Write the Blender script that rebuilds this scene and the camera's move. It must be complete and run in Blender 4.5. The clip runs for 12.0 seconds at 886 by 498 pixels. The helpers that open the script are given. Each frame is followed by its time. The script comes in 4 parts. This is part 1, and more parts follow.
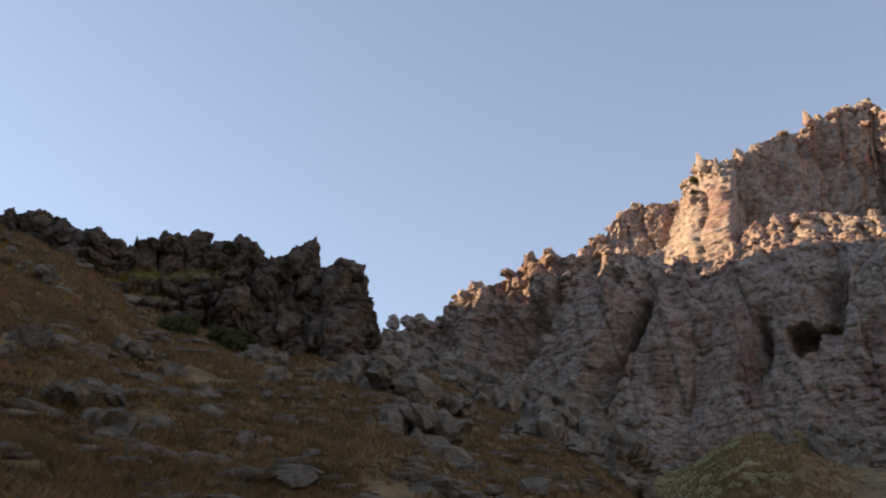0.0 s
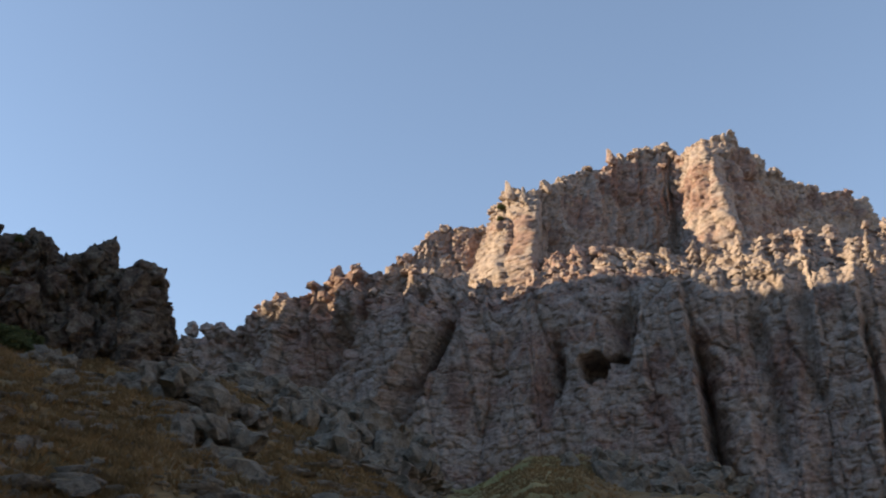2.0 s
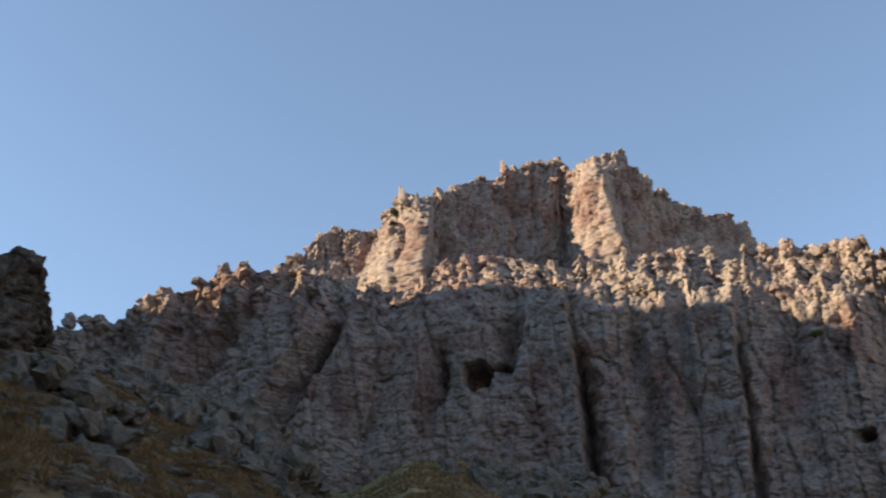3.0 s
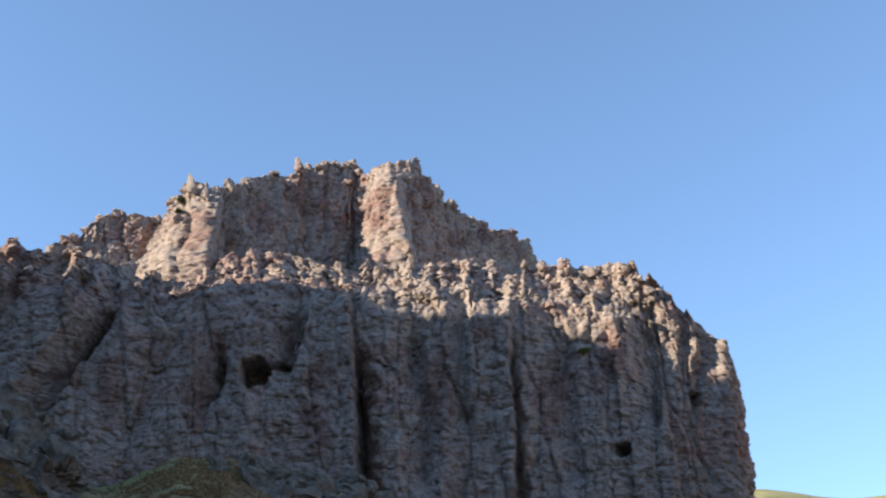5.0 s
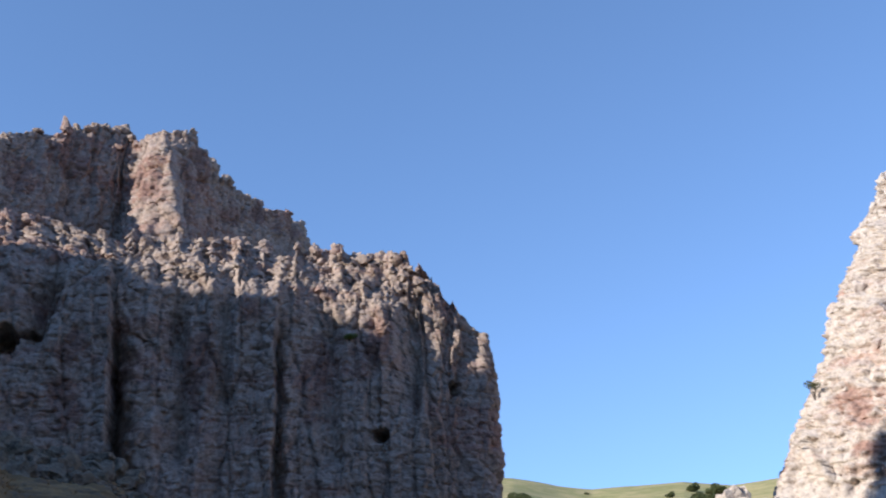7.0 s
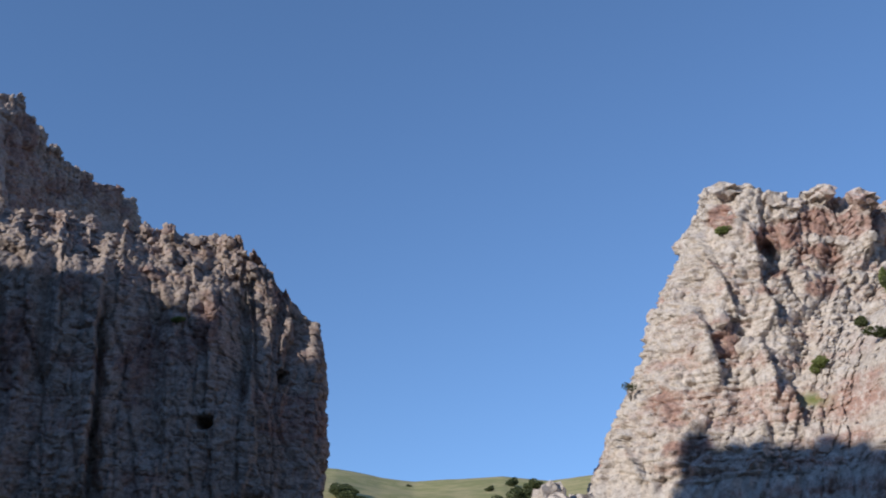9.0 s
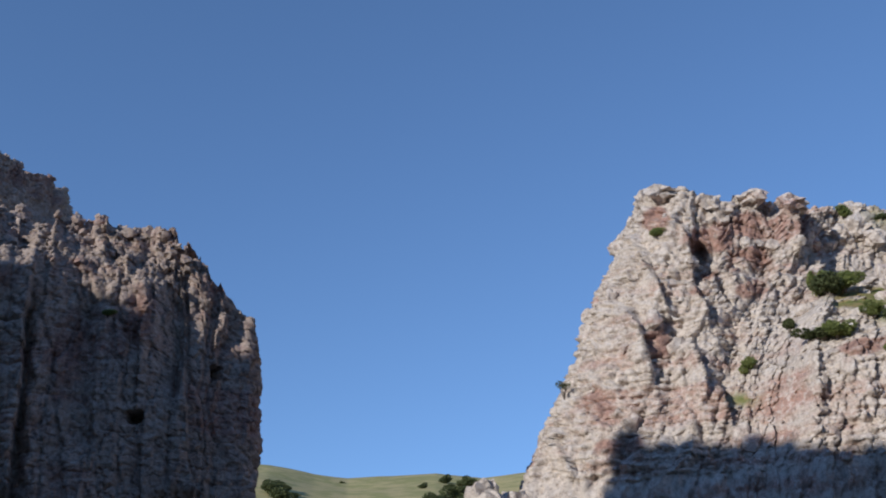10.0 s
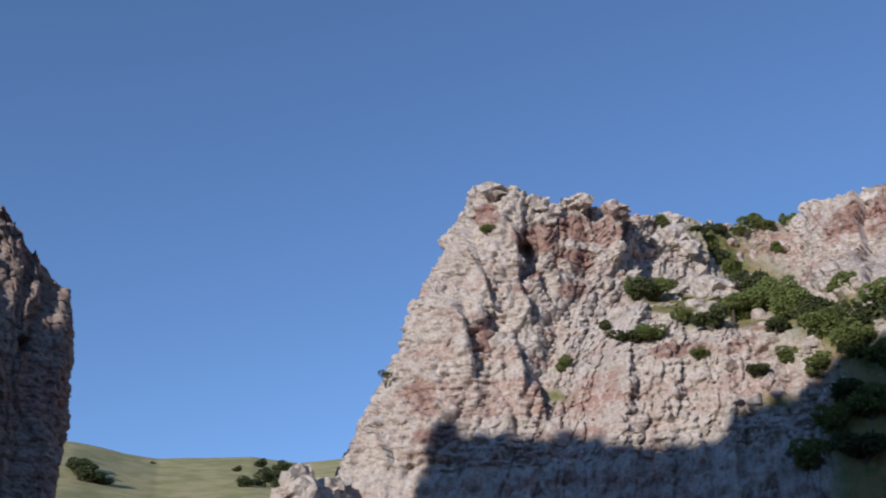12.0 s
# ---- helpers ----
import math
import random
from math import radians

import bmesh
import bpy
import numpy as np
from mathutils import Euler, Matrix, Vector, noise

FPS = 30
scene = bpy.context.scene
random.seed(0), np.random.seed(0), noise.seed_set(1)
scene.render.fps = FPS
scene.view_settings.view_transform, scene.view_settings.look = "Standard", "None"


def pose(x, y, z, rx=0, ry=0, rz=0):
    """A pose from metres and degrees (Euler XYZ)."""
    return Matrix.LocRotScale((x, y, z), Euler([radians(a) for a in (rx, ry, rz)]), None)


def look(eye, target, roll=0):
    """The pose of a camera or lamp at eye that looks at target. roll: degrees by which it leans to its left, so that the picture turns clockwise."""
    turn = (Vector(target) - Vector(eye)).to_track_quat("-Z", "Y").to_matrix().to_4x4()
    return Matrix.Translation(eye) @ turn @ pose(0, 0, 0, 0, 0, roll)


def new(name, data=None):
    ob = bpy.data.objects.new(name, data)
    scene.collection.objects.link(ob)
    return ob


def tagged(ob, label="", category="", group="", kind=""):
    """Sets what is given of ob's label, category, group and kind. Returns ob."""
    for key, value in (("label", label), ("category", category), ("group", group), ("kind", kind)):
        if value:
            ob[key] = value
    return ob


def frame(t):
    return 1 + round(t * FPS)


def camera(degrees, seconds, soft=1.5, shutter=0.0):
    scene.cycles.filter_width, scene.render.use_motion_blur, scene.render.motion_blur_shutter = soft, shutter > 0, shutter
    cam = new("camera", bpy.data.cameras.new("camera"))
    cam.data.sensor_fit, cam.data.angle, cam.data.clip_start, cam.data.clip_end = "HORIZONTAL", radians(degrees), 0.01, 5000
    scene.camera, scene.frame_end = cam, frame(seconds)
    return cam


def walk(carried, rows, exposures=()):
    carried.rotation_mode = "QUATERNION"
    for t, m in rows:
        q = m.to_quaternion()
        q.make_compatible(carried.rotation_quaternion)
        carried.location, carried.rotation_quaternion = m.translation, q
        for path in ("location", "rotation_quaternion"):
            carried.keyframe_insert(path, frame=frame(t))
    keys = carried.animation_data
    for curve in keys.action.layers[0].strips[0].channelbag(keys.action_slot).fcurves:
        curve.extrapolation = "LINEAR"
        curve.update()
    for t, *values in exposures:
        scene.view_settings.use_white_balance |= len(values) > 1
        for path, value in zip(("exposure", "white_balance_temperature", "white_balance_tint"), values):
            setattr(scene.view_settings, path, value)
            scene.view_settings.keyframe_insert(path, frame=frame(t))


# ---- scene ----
import functools
from mathutils.bvhtree import BVHTree

# ---- camera: it stands on the gorge floor and pans to the right ----
EYE = (0.0, 0.0, 1.6)
cam = camera(45.92, 12.0, soft=1.9, shutter=0.4)
PAN = [  # seconds, bearing, pitch, roll in degrees
    (0.0, -8.58, 20.5, 0.1), (0.5, -6.03, 20.86, 0.0), (1.0, -2.94, 20.93, 0.1), (1.5, 0.0, 21.08, -0.21),
    (2.0, 2.63, 21.33, -0.05), (2.5, 5.37, 21.48, 0.05), (3.0, 9.05, 21.6, 0.46), (5.0, 21.48, 21.77, 0.5),
    (5.5, 24.85, 21.59, 0.4), (6.0, 28.14, 21.36, 0.04), (6.5, 31.54, 21.12, 0.17), (7.0, 34.74, 20.98, -0.01),
    (9.0, 44.28, 20.5, -0.04), (9.5, 46.24, 20.42, -0.12), (10.0, 47.93, 20.33, -0.3), (10.5, 49.58, 20.22, -0.5),
    (11.0, 51.8, 20.11, 0.04), (11.5, 54.88, 19.91, 0.07), (12.0, 57.74, 19.63, 0.2)]


def bearing(az, el, d=100.0):
    """A point d metres off at a bearing (clockwise from +y) and an elevation, seen from the eye."""
    a, e = radians(az), radians(el)
    return Vector((EYE[0] + d * math.cos(e) * math.sin(a), EYE[1] + d * math.cos(e) * math.cos(a), EYE[2] + d * math.sin(e)))


EXPOSURES = [(0.0, 1.5, 10700, 22), (0.5, 1.42, 9800, 19), (1.5, 1.36, 9000, 15), (3.0, 1.3, 8350, 11), (5.0, 1.4, 6850, 9), (6.0, 1.35, 6350, 10), (7.0, 1.02, 6120, 13),
             (9.0, 0.36, 5880, 11), (11.0, 0.2, 5780, 12), (12.0, 0.16, 5800, 14)]
walk(cam, [(t, look(EYE, bearing(a, p), r)) for t, a, p, r in PAN], EXPOSURES)

# ---- light: a low sun from the left, clear sky ----
SUN_AZ, SUN_EL = -86.0, 17.0
world = bpy.data.worlds.new("sky")
scene.world = world
world.use_nodes = True
sky = world.node_tree.nodes.new("ShaderNodeTexSky")
sky.sky_type, sky.sun_disc = "NISHITA", False
sky.sun_elevation, sky.sun_rotation = radians(SUN_EL), radians(SUN_AZ)
sky.altitude, sky.air_density, sky.dust_density, sky.ozone_density = 1500, 1.0, 0.0, 2.9
background = world.node_tree.nodes["Background"]
background.inputs["Strength"].default_value = 0.148
# sky directions are raised before lookup, so it pales less towards the horizon
sky_way = world.node_tree.nodes.new("ShaderNodeTexCoord")
raised = world.node_tree.nodes.new("ShaderNodeVectorMath")
raised.operation, raised.inputs[1].default_value = "ADD", (0.0, 0.0, 0.16)
unit = world.node_tree.nodes.new("ShaderNodeVectorMath")
unit.operation = "NORMALIZE"
world.node_tree.links.new(sky_way.outputs["Generated"], raised.inputs[0])
world.node_tree.links.new(raised.outputs["Vector"], unit.inputs[0])
world.node_tree.links.new(unit.outputs["Vector"], sky.inputs["Vector"])
world.node_tree.links.new(sky.outputs["Color"], background.inputs["Color"])
sun_data = bpy.data.lights.new("sun", "SUN")
sun_data.energy, sun_data.angle, sun_data.color = 3.2, radians(0.35), (1.0, 0.92, 0.78)
sun = new("sun", sun_data)
sun.matrix_world = look(bearing(SUN_AZ, SUN_EL, 400), EYE)


# ---- noise on arrays ----
def hashed(ix, iy, iz, seed):
    h = (ix.astype(np.int64) * 374761393 + iy.astype(np.int64) * 668265263 + iz.astype(np.int64) * 2147483647 + seed * 974634777) & 0xFFFFFFFF
    h = ((h ^ (h >> 13)) * 1274126177) & 0xFFFFFFFF
    h = ((h ^ (h >> 15)) * 2246822519) & 0xFFFFFFFF
    return ((h ^ (h >> 16)) & 0xFFFFFF) / float(0x1000000)


def value_noise(p, seed=0):
    """Smooth noise from -1 to 1 at points p (n, 3)."""
    i = np.floor(p)
    f = p - i
    f = f * f * f * (f * (f * 6 - 15) + 10)
    out = 0
    for dx in (0, 1):
        for dy in (0, 1):
            for dz in (0, 1):
                w = (f[:, 0] if dx else 1 - f[:, 0]) * (f[:, 1] if dy else 1 - f[:, 1]) * (f[:, 2] if dz else 1 - f[:, 2])
                out = out + w * hashed(i[:, 0] + dx, i[:, 1] + dy, i[:, 2] + dz, seed)
    return out * 2 - 1


def fbm(p, octaves=4, seed=0):
    out, amp, total = 0, 1.0, 0
    for k in range(octaves):
        out = out + amp * value_noise(p * 2.03 ** k + 17.3 * k, seed + k)
        total += amp
        amp *= 0.5
    return out / total


def cells(p, seed=0):
    """Nearest-cell noise: a random number of the cell, and how far the point is from the cell's border."""
    i = np.floor(p)
    best = np.full(len(p), 9.0)
    second = best.copy()
    pick = np.zeros(len(p))
    for dx in (-1, 0, 1):
        for dy in (-1, 0, 1):
            for dz in (-1, 0, 1):
                cx, cy, cz = i[:, 0] + dx, i[:, 1] + dy, i[:, 2] + dz
                d = np.sqrt((cx + hashed(cx, cy, cz, seed) - p[:, 0]) ** 2 + (cy + hashed(cx, cy, cz, seed + 7) - p[:, 1]) ** 2
                            + (cz + hashed(cx, cy, cz, seed + 13) - p[:, 2]) ** 2)
                near = d < best
                second = np.where(near, best, np.minimum(second, d))
                pick = np.where(near, hashed(cx, cy, cz, seed + 29), pick)
                best = np.minimum(best, d)
    return pick, second - best


def ridged(p, octaves=5, seed=0):
    out, amp, total = 0, 1.0, 0
    for k in range(octaves):
        out = out + amp * (1 - 2.4 * np.abs(value_noise(p * 2.07 ** k + 11.7 * k, seed + k)))
        total += amp
        amp *= 0.55
    return out / total


def smooth(a, b, x):
    t = np.clip((x - a) / (b - a), 0, 1)
    return t * t * (3 - 2 * t)


def polar(az, r, z):
    a = np.radians(az)
    return np.stack([r * np.sin(a), r * np.cos(a), z], -1)


# ---- materials ----
def nodes_of(name):
    m = bpy.data.materials.new(name)
    m.use_nodes = True
    tree = m.node_tree
    return m, tree, tree.nodes["Principled BSDF"]


def add(tree, kind, inputs=None, **props):
    n = tree.nodes.new(kind)
    for k, v in props.items():
        setattr(n, k, v)
    for k, v in (inputs or {}).items():
        if isinstance(v, bpy.types.NodeSocket):
            tree.links.new(v, n.inputs[k])
        else:
            n.inputs[k].default_value = v
    return n


def noise_of(tree, coords, scale, detail=6.0, stretch=None, rough=0.6):
    if stretch:
        coords = add(tree, "ShaderNodeMapping", {"Vector": coords, "Scale": stretch}).outputs["Vector"]
    return add(tree, "ShaderNodeTexNoise", {"Vector": coords, "Scale": scale, "Detail": detail, "Roughness": rough}).outputs["Fac"]


def band(tree, fac, low, high):
    return add(tree, "ShaderNodeMapRange", {"Value": fac, "From Min": low, "From Max": high}, interpolation_type="SMOOTHSTEP").outputs["Result"]


def blend(tree, fac, a, b, kind="MIX"):
    n = add(tree, "ShaderNodeMix", {"Factor": fac}, data_type="RGBA", blend_type=kind)
    for key, v in (("A", a), ("B", b)):
        sock = next(s for s in n.inputs if s.name == key and s.type == "RGBA")
        if isinstance(v, bpy.types.NodeSocket):
            tree.links.new(v, sock)
        else:
            sock.default_value = (*v, 1)
    return next(s for s in n.outputs if s.type == "RGBA")


def times(tree, a, b):
    return add(tree, "ShaderNodeMath", {0: a, 1: b}, operation="MULTIPLY").outputs["Value"]


def rock_material(name, base, red, pale, dark, soil=(0.30, 0.22, 0.12), red_amount=0.6, pale_amount=0.6, scale=1.0, bump=0.5, local=False):
    m, tree, bsdf = nodes_of(name)
    if local:
        tc = add(tree, "ShaderNodeTexCoord").outputs["Object"]
        shift = add(tree, "ShaderNodeObjectInfo").outputs["Random"]
        tc = add(tree, "ShaderNodeVectorMath", {0: tc, 1: add(tree, "ShaderNodeCombineXYZ", {0: times(tree, shift, 90.0), 1: times(tree, shift, 41.0)}).outputs[0]}, operation="ADD").outputs["Vector"]
    else:
        tc = add(tree, "ShaderNodeNewGeometry").outputs["Position"]
    large = noise_of(tree, tc, 0.07 * scale, 5)
    beds = noise_of(tree, tc, 1.0 * scale, 5, (0.06, 0.06, 0.35))
    drips = noise_of(tree, tc, 1.0 * scale, 4, (0.55, 0.55, 0.05))
    patch = noise_of(tree, tc, 0.45 * scale, 8, None, 0.65)
    grain = noise_of(tree, tc, 2.6 * scale, 8, None, 0.7)
    fac = times(tree, band(tree, add(tree, "ShaderNodeMath", {0: large, 1: beds}, operation="ADD").outputs[0], 0.95, 1.22), red_amount)
    col = blend(tree, fac, base, red)
    rust = add(tree, "ShaderNodeAttribute", attribute_name="rust").outputs["Fac"]
    fleck = noise_of(tree, tc, 1.1 * scale, 6, None, 0.75)
    col = blend(tree, times(tree, band(tree, patch, 0.48, 0.64), 0.7 * pale_amount), col, pale)
    col = blend(tree, times(tree, band(tree, drips, 0.54, 0.70), 0.5), col, dark)
    col = blend(tree, times(tree, band(tree, fleck, 0.50, 0.62), pale_amount), col, pale)
    col = blend(tree, times(tree, band(tree, fleck, 0.48, 0.36), 0.72), col, dark)
    col = blend(tree, times(tree, band(tree, grain, 0.52, 0.66), 0.6), col, dark)
    col = blend(tree, times(tree, band(tree, grain, 0.46, 0.34), 0.5), col, pale)
    col = blend(tree, times(tree, rust, band(tree, patch, 0.78, 0.46)), col, blend(tree, band(tree, fleck, 0.4, 0.6), tuple(0.55 * v for v in red), tuple(0.92 * v for v in red)))
    # earth and dry grass lie on the flatter ledges
    up = add(tree, "ShaderNodeSeparateXYZ", {0: add(tree, "ShaderNodeNewGeometry").outputs["Normal"]}).outputs["Z"]
    grassy = add(tree, "ShaderNodeAttribute", attribute_name="grass").outputs["Fac"]
    ledge = times(tree, band(tree, up, 0.74, 0.95), band(tree, patch, 0.4, 0.55))
    col = blend(tree, times(tree, ledge, 0.5), col, soil)
    turf = blend(tree, band(tree, patch, 0.4, 0.62), (0.30, 0.23, 0.10), (0.14, 0.17, 0.045))
    col = blend(tree, grassy, col, turf)
    tree.links.new(col, bsdf.inputs["Base Color"])
    bsdf.inputs["Roughness"].default_value = 0.95
    bsdf.inputs["Specular IOR Level"].default_value = 0.15
    h = add(tree, "ShaderNodeMath", {0: times(tree, patch, 1.4), 1: grain}, operation="ADD").outputs[0]
    b = add(tree, "ShaderNodeBump", {"Height": h, "Strength": bump, "Distance": 0.35 / scale})
    tree.links.new(b.outputs["Normal"], bsdf.inputs["Normal"])
    return m


def plain_material(name, a, b, scale, rough=0.9, translucent=0.0):
    m, tree, bsdf = nodes_of(name)
    tc = add(tree, "ShaderNodeNewGeometry")
    n = noise_of(tree, tc.outputs["Position"], scale, 4)
    isle = tc.outputs["Random Per Island"]
    col = blend(tree, band(tree, n, 0.35, 0.65), a, b)
    col = blend(tree, times(tree, isle, 0.5), col, tuple(0.62 * v for v in a))
    tree.links.new(col, bsdf.inputs["Base Color"])
    bsdf.inputs["Roughness"].default_value = rough
    bsdf.inputs["Specular IOR Level"].default_value = 0.2
    if translucent:
        t = add(tree, "ShaderNodeBsdfTranslucent", {"Color": col})
        mix = add(tree, "ShaderNodeMixShader", {0: translucent, 1: bsdf.outputs[0], 2: t.outputs[0]})
        tree.links.new(mix.outputs[0], tree.nodes["Material Output"].inputs["Surface"])
    return m


def turf_material(name):
    m, tree, bsdf = nodes_of(name)
    tc = add(tree, "ShaderNodeNewGeometry").outputs["Position"]
    far = add(tree, "ShaderNodeAttribute", attribute_name="green").outputs["Fac"]
    wide = noise_of(tree, tc, 0.09, 5)
    mid = noise_of(tree, tc, 0.5, 6, (0.5, 0.5, 3.0))
    fine = noise_of(tree, tc, 5.0, 6, None, 0.7)
    dry = blend(tree, band(tree, mid, 0.36, 0.66), (0.175, 0.113, 0.062), (0.36, 0.235, 0.115))
    dry = blend(tree, times(tree, band(tree, wide, 0.5, 0.66), 0.5), dry, (0.17, 0.125, 0.055))
    lush = blend(tree, band(tree, wide, 0.4, 0.64), (0.50, 0.41, 0.20), (0.34, 0.32, 0.13))
    stone = noise_of(tree, tc, 0.8, 7, None, 0.7)
    dry = blend(tree, times(tree, band(tree, stone, 0.53, 0.6), 0.7), dry, (0.15, 0.122, 0.098))
    col = blend(tree, far, dry, lush)
    # dark level streaks: ledge shadows and low scrub put into the turf colour
    ledge_streaks = noise_of(tree, tc, 2.0, 7, (0.5, 0.5, 3.0), 0.75)
    col = blend(tree, times(tree, band(tree, ledge_streaks, 0.52, 0.62), add(tree, "ShaderNodeMath", {0: 0.55, 1: times(tree, far, 0.4)}, operation="SUBTRACT").outputs[0]), col, (0.095, 0.068, 0.042))
    col = blend(tree, times(tree, band(tree, fine, 0.5, 0.72), 0.45), col, (0.09, 0.07, 0.04))
    tree.links.new(col, bsdf.inputs["Base Color"])
    bsdf.inputs["Roughness"].default_value = 1.0
    bsdf.inputs["Specular IOR Level"].default_value = 0.1
    b = add(tree, "ShaderNodeBump", {"Height": fine, "Strength": 0.6, "Distance": 0.12})
    tree.links.new(b.outputs["Normal"], bsdf.inputs["Normal"])
    return m


ROCK_MAIN = rock_material("grey_brown_tuff", (0.382, 0.298, 0.248), (0.335, 0.198, 0.16), (0.50, 0.42, 0.36), (0.145, 0.11, 0.098), soil=(0.30, 0.215, 0.15), red_amount=0.9, pale_amount=0.52, bump=0.6)
ROCK_RIGHT = rock_material("pale_pinkish_tuff", (0.58, 0.495, 0.42), (0.46, 0.275, 0.215), (0.70, 0.62, 0.55), (0.25, 0.195, 0.165), red_amount=0.95, pale_amount=0.7, bump=0.7)
# lichened rock, with the outcrop's backlit shade put into its dark colour too
ROCK_DARK = rock_material("backlit_dark_lichened_rock", (0.135, 0.10, 0.078), (0.15, 0.082, 0.058), (0.28, 0.24, 0.18), (0.045, 0.035, 0.029), red_amount=0.5, pale_amount=0.6, bump=0.9)
ROCK_BOULDER = rock_material("lichened_boulder_stone", (0.20, 0.167, 0.13), (0.20, 0.12, 0.085), (0.33, 0.29, 0.225), (0.065, 0.05, 0.04), red_amount=0.5, pale_amount=0.6, local=True, bump=0.9)
ROCK_SLOPE = rock_material("grey_lichened_slope_stone", (0.235, 0.197, 0.153), (0.21, 0.13, 0.09), (0.36, 0.315, 0.25), (0.075, 0.058, 0.045), red_amount=0.5, pale_amount=0.6, bump=0.9)
TURF = turf_material("dry_turf")
LEAF = plain_material("shrub_leaf", (0.24, 0.285, 0.09), (0.34, 0.37, 0.13), 1.2, 0.7, 0.5)
LEAF_DARK = plain_material("dull_shrub_leaf", (0.10, 0.12, 0.05), (0.15, 0.165, 0.07), 1.2, 0.8, 0.35)
STRAW = plain_material("dry_grass_blade", (0.42, 0.268, 0.13), (0.25, 0.163, 0.083), 0.4, 0.9, 0.2)
BARK = plain_material("grey_bark", (0.12, 0.095, 0.075), (0.20, 0.17, 0.14), 6.0)


# ---- meshes ----
def grid_mesh(name, pts, nu, nv, material, wrap=False):
    """A sheet of nu by nv points, u running fastest in the outer index."""
    me = bpy.data.meshes.new(name)
    me.vertices.add(len(pts))
    me.vertices.foreach_set("co", np.ascontiguousarray(pts, dtype=np.float32).ravel())
    i, j = np.meshgrid(np.arange(nu if wrap else nu - 1), np.arange(nv - 1), indexing="ij")
    i2 = (i + 1) % nu
    quads = np.stack([i * nv + j, i2 * nv + j, i2 * nv + j + 1, i * nv + j + 1], -1).reshape(-1, 4)
    me.loops.add(quads.size)
    me.loops.foreach_set("vertex_index", quads.ravel().astype(np.int32))
    me.polygons.add(len(quads))
    me.polygons.foreach_set("loop_start", np.arange(0, quads.size, 4, dtype=np.int32))
    me.update(calc_edges=True)
    me.validate()
    me.materials.append(material)
    return me


def attribute(me, name, values):
    a = me.attributes.new(name, "FLOAT", "POINT")
    a.data.foreach_set("value", np.ascontiguousarray(values, dtype=np.float32))


def part_mesh(name, me, parent, label=""):
    ob = new(name, me)
    ob.parent = parent
    if label:
        ob["label"] = label
    return ob


def thing(name, at=(0, 0, 0)):
    ob = new(name)
    ob.location = at
    ob.empty_display_size = 0.5
    return ob


def relief(p, s, big=3.0, mid=1.2, block=1.3, fine=0.5, seed=0, beds=0.25, bed_height=3.3, stretch=4.6, crest=None):
    """How far a rock face stands out: buttresses, jointed columns, blocks, broken ledges and rubble."""
    z = p[:, 2]
    o = np.zeros_like(z)
    warp = np.stack([fbm(p / 5.0, 3, seed + 60), fbm(p / 5.0, 3, seed + 70), fbm(p / 5.0, 3, seed + 80)], -1)
    q = p + 0.6 * warp
    c1 = fbm(np.stack([s / 15.0, z / 80.0, o + seed], -1), 3, seed + 1)
    c2 = fbm(np.stack([s / 6.0 + 0.4 * warp[:, 0], z / 40.0, o + seed], -1), 3, seed + 11)
    d = big * (1 - 2.2 * np.abs(c1)) + 0.65 * mid * (1 - 2.6 * np.abs(c2))
    # upright joints part the face into columns of two widths
    lean = s + 0.8 * warp[:, 0] + 0.06 * z
    a, e = cells(np.stack([lean / 4.4, z / 17.0, o + 0.5], -1), seed + 15)
    d += mid * (0.85 * (a - 0.5) - 0.55 * (1 - smooth(0.0, 0.09, e)))
    a, e = cells(np.stack([lean / 1.7, (z + 0.5 * warp[:, 1]) / 5.0, o + 0.5], -1), seed + 19)
    d += mid * (0.42 * (a - 0.5) - 0.30 * (1 - smooth(0.0, 0.12, e)))
    d += block * 0.42 * ridged(q * np.array([1 / 3.4, 1 / 3.4, 1 / stretch]), 4, seed + 17)
    a, e = cells(q * np.array([1 / 1.9, 1 / 1.9, 1 / 2.3]), seed + 21)
    d += block * (a - 0.5) * 0.62 - block * 0.28 * (1 - smooth(0.0, 0.08, e))
    a, e = cells((p + 0.15 * warp) * np.array([1 / 0.9, 1 / 0.9, 1 / 0.8]), seed + 31)
    d += fine * (a - 0.5) * 1.1 - fine * 0.35 * (1 - smooth(0.0, 0.12, e))
    a, e = cells(p * np.array([1 / 0.45, 1 / 0.45, 1 / 0.36]), seed + 35)
    d += 0.6 * fine * (a - 0.5)
    # short open bedding cracks
    for k, height in enumerate((bed_height, 0.43 * bed_height)):
        bed = (z + 1.5 * fbm(p / 14.0, 3, seed + 41 + k)) / height
        gap = np.exp(-((bed - np.floor(bed)) * height / 0.28) ** 2)
        d -= beds * 2.2 * block * gap * np.clip(0.25 + 1.8 * fbm(p / 3.2, 2, seed + 45 + k), 0, 1)
    if crest is not None:
        # ribs and knobs that run down from a crumbled rim
        f = 1 - 2 * np.abs(value_noise(np.stack([s / 4.3 + 1.0 * warp[:, 1] + 0.05 * z, z / 11.0, o + seed], -1), seed + 51))
        a, e = cells(q / 1.25, seed + 55)
        d += crest * (0.9 * f + 0.6 * ridged(q / 3.1, 4, seed + 53) + 0.9 * (a - 0.5) - 0.3 * (1 - smooth(0.0, 0.12, e)))
    return d


def angles(p):
    v = p - np.array(EYE)
    return np.degrees(np.arctan2(v[:, 0], v[:, 1])), np.degrees(np.arctan2(v[:, 2], np.hypot(v[:, 0], v[:, 1])))


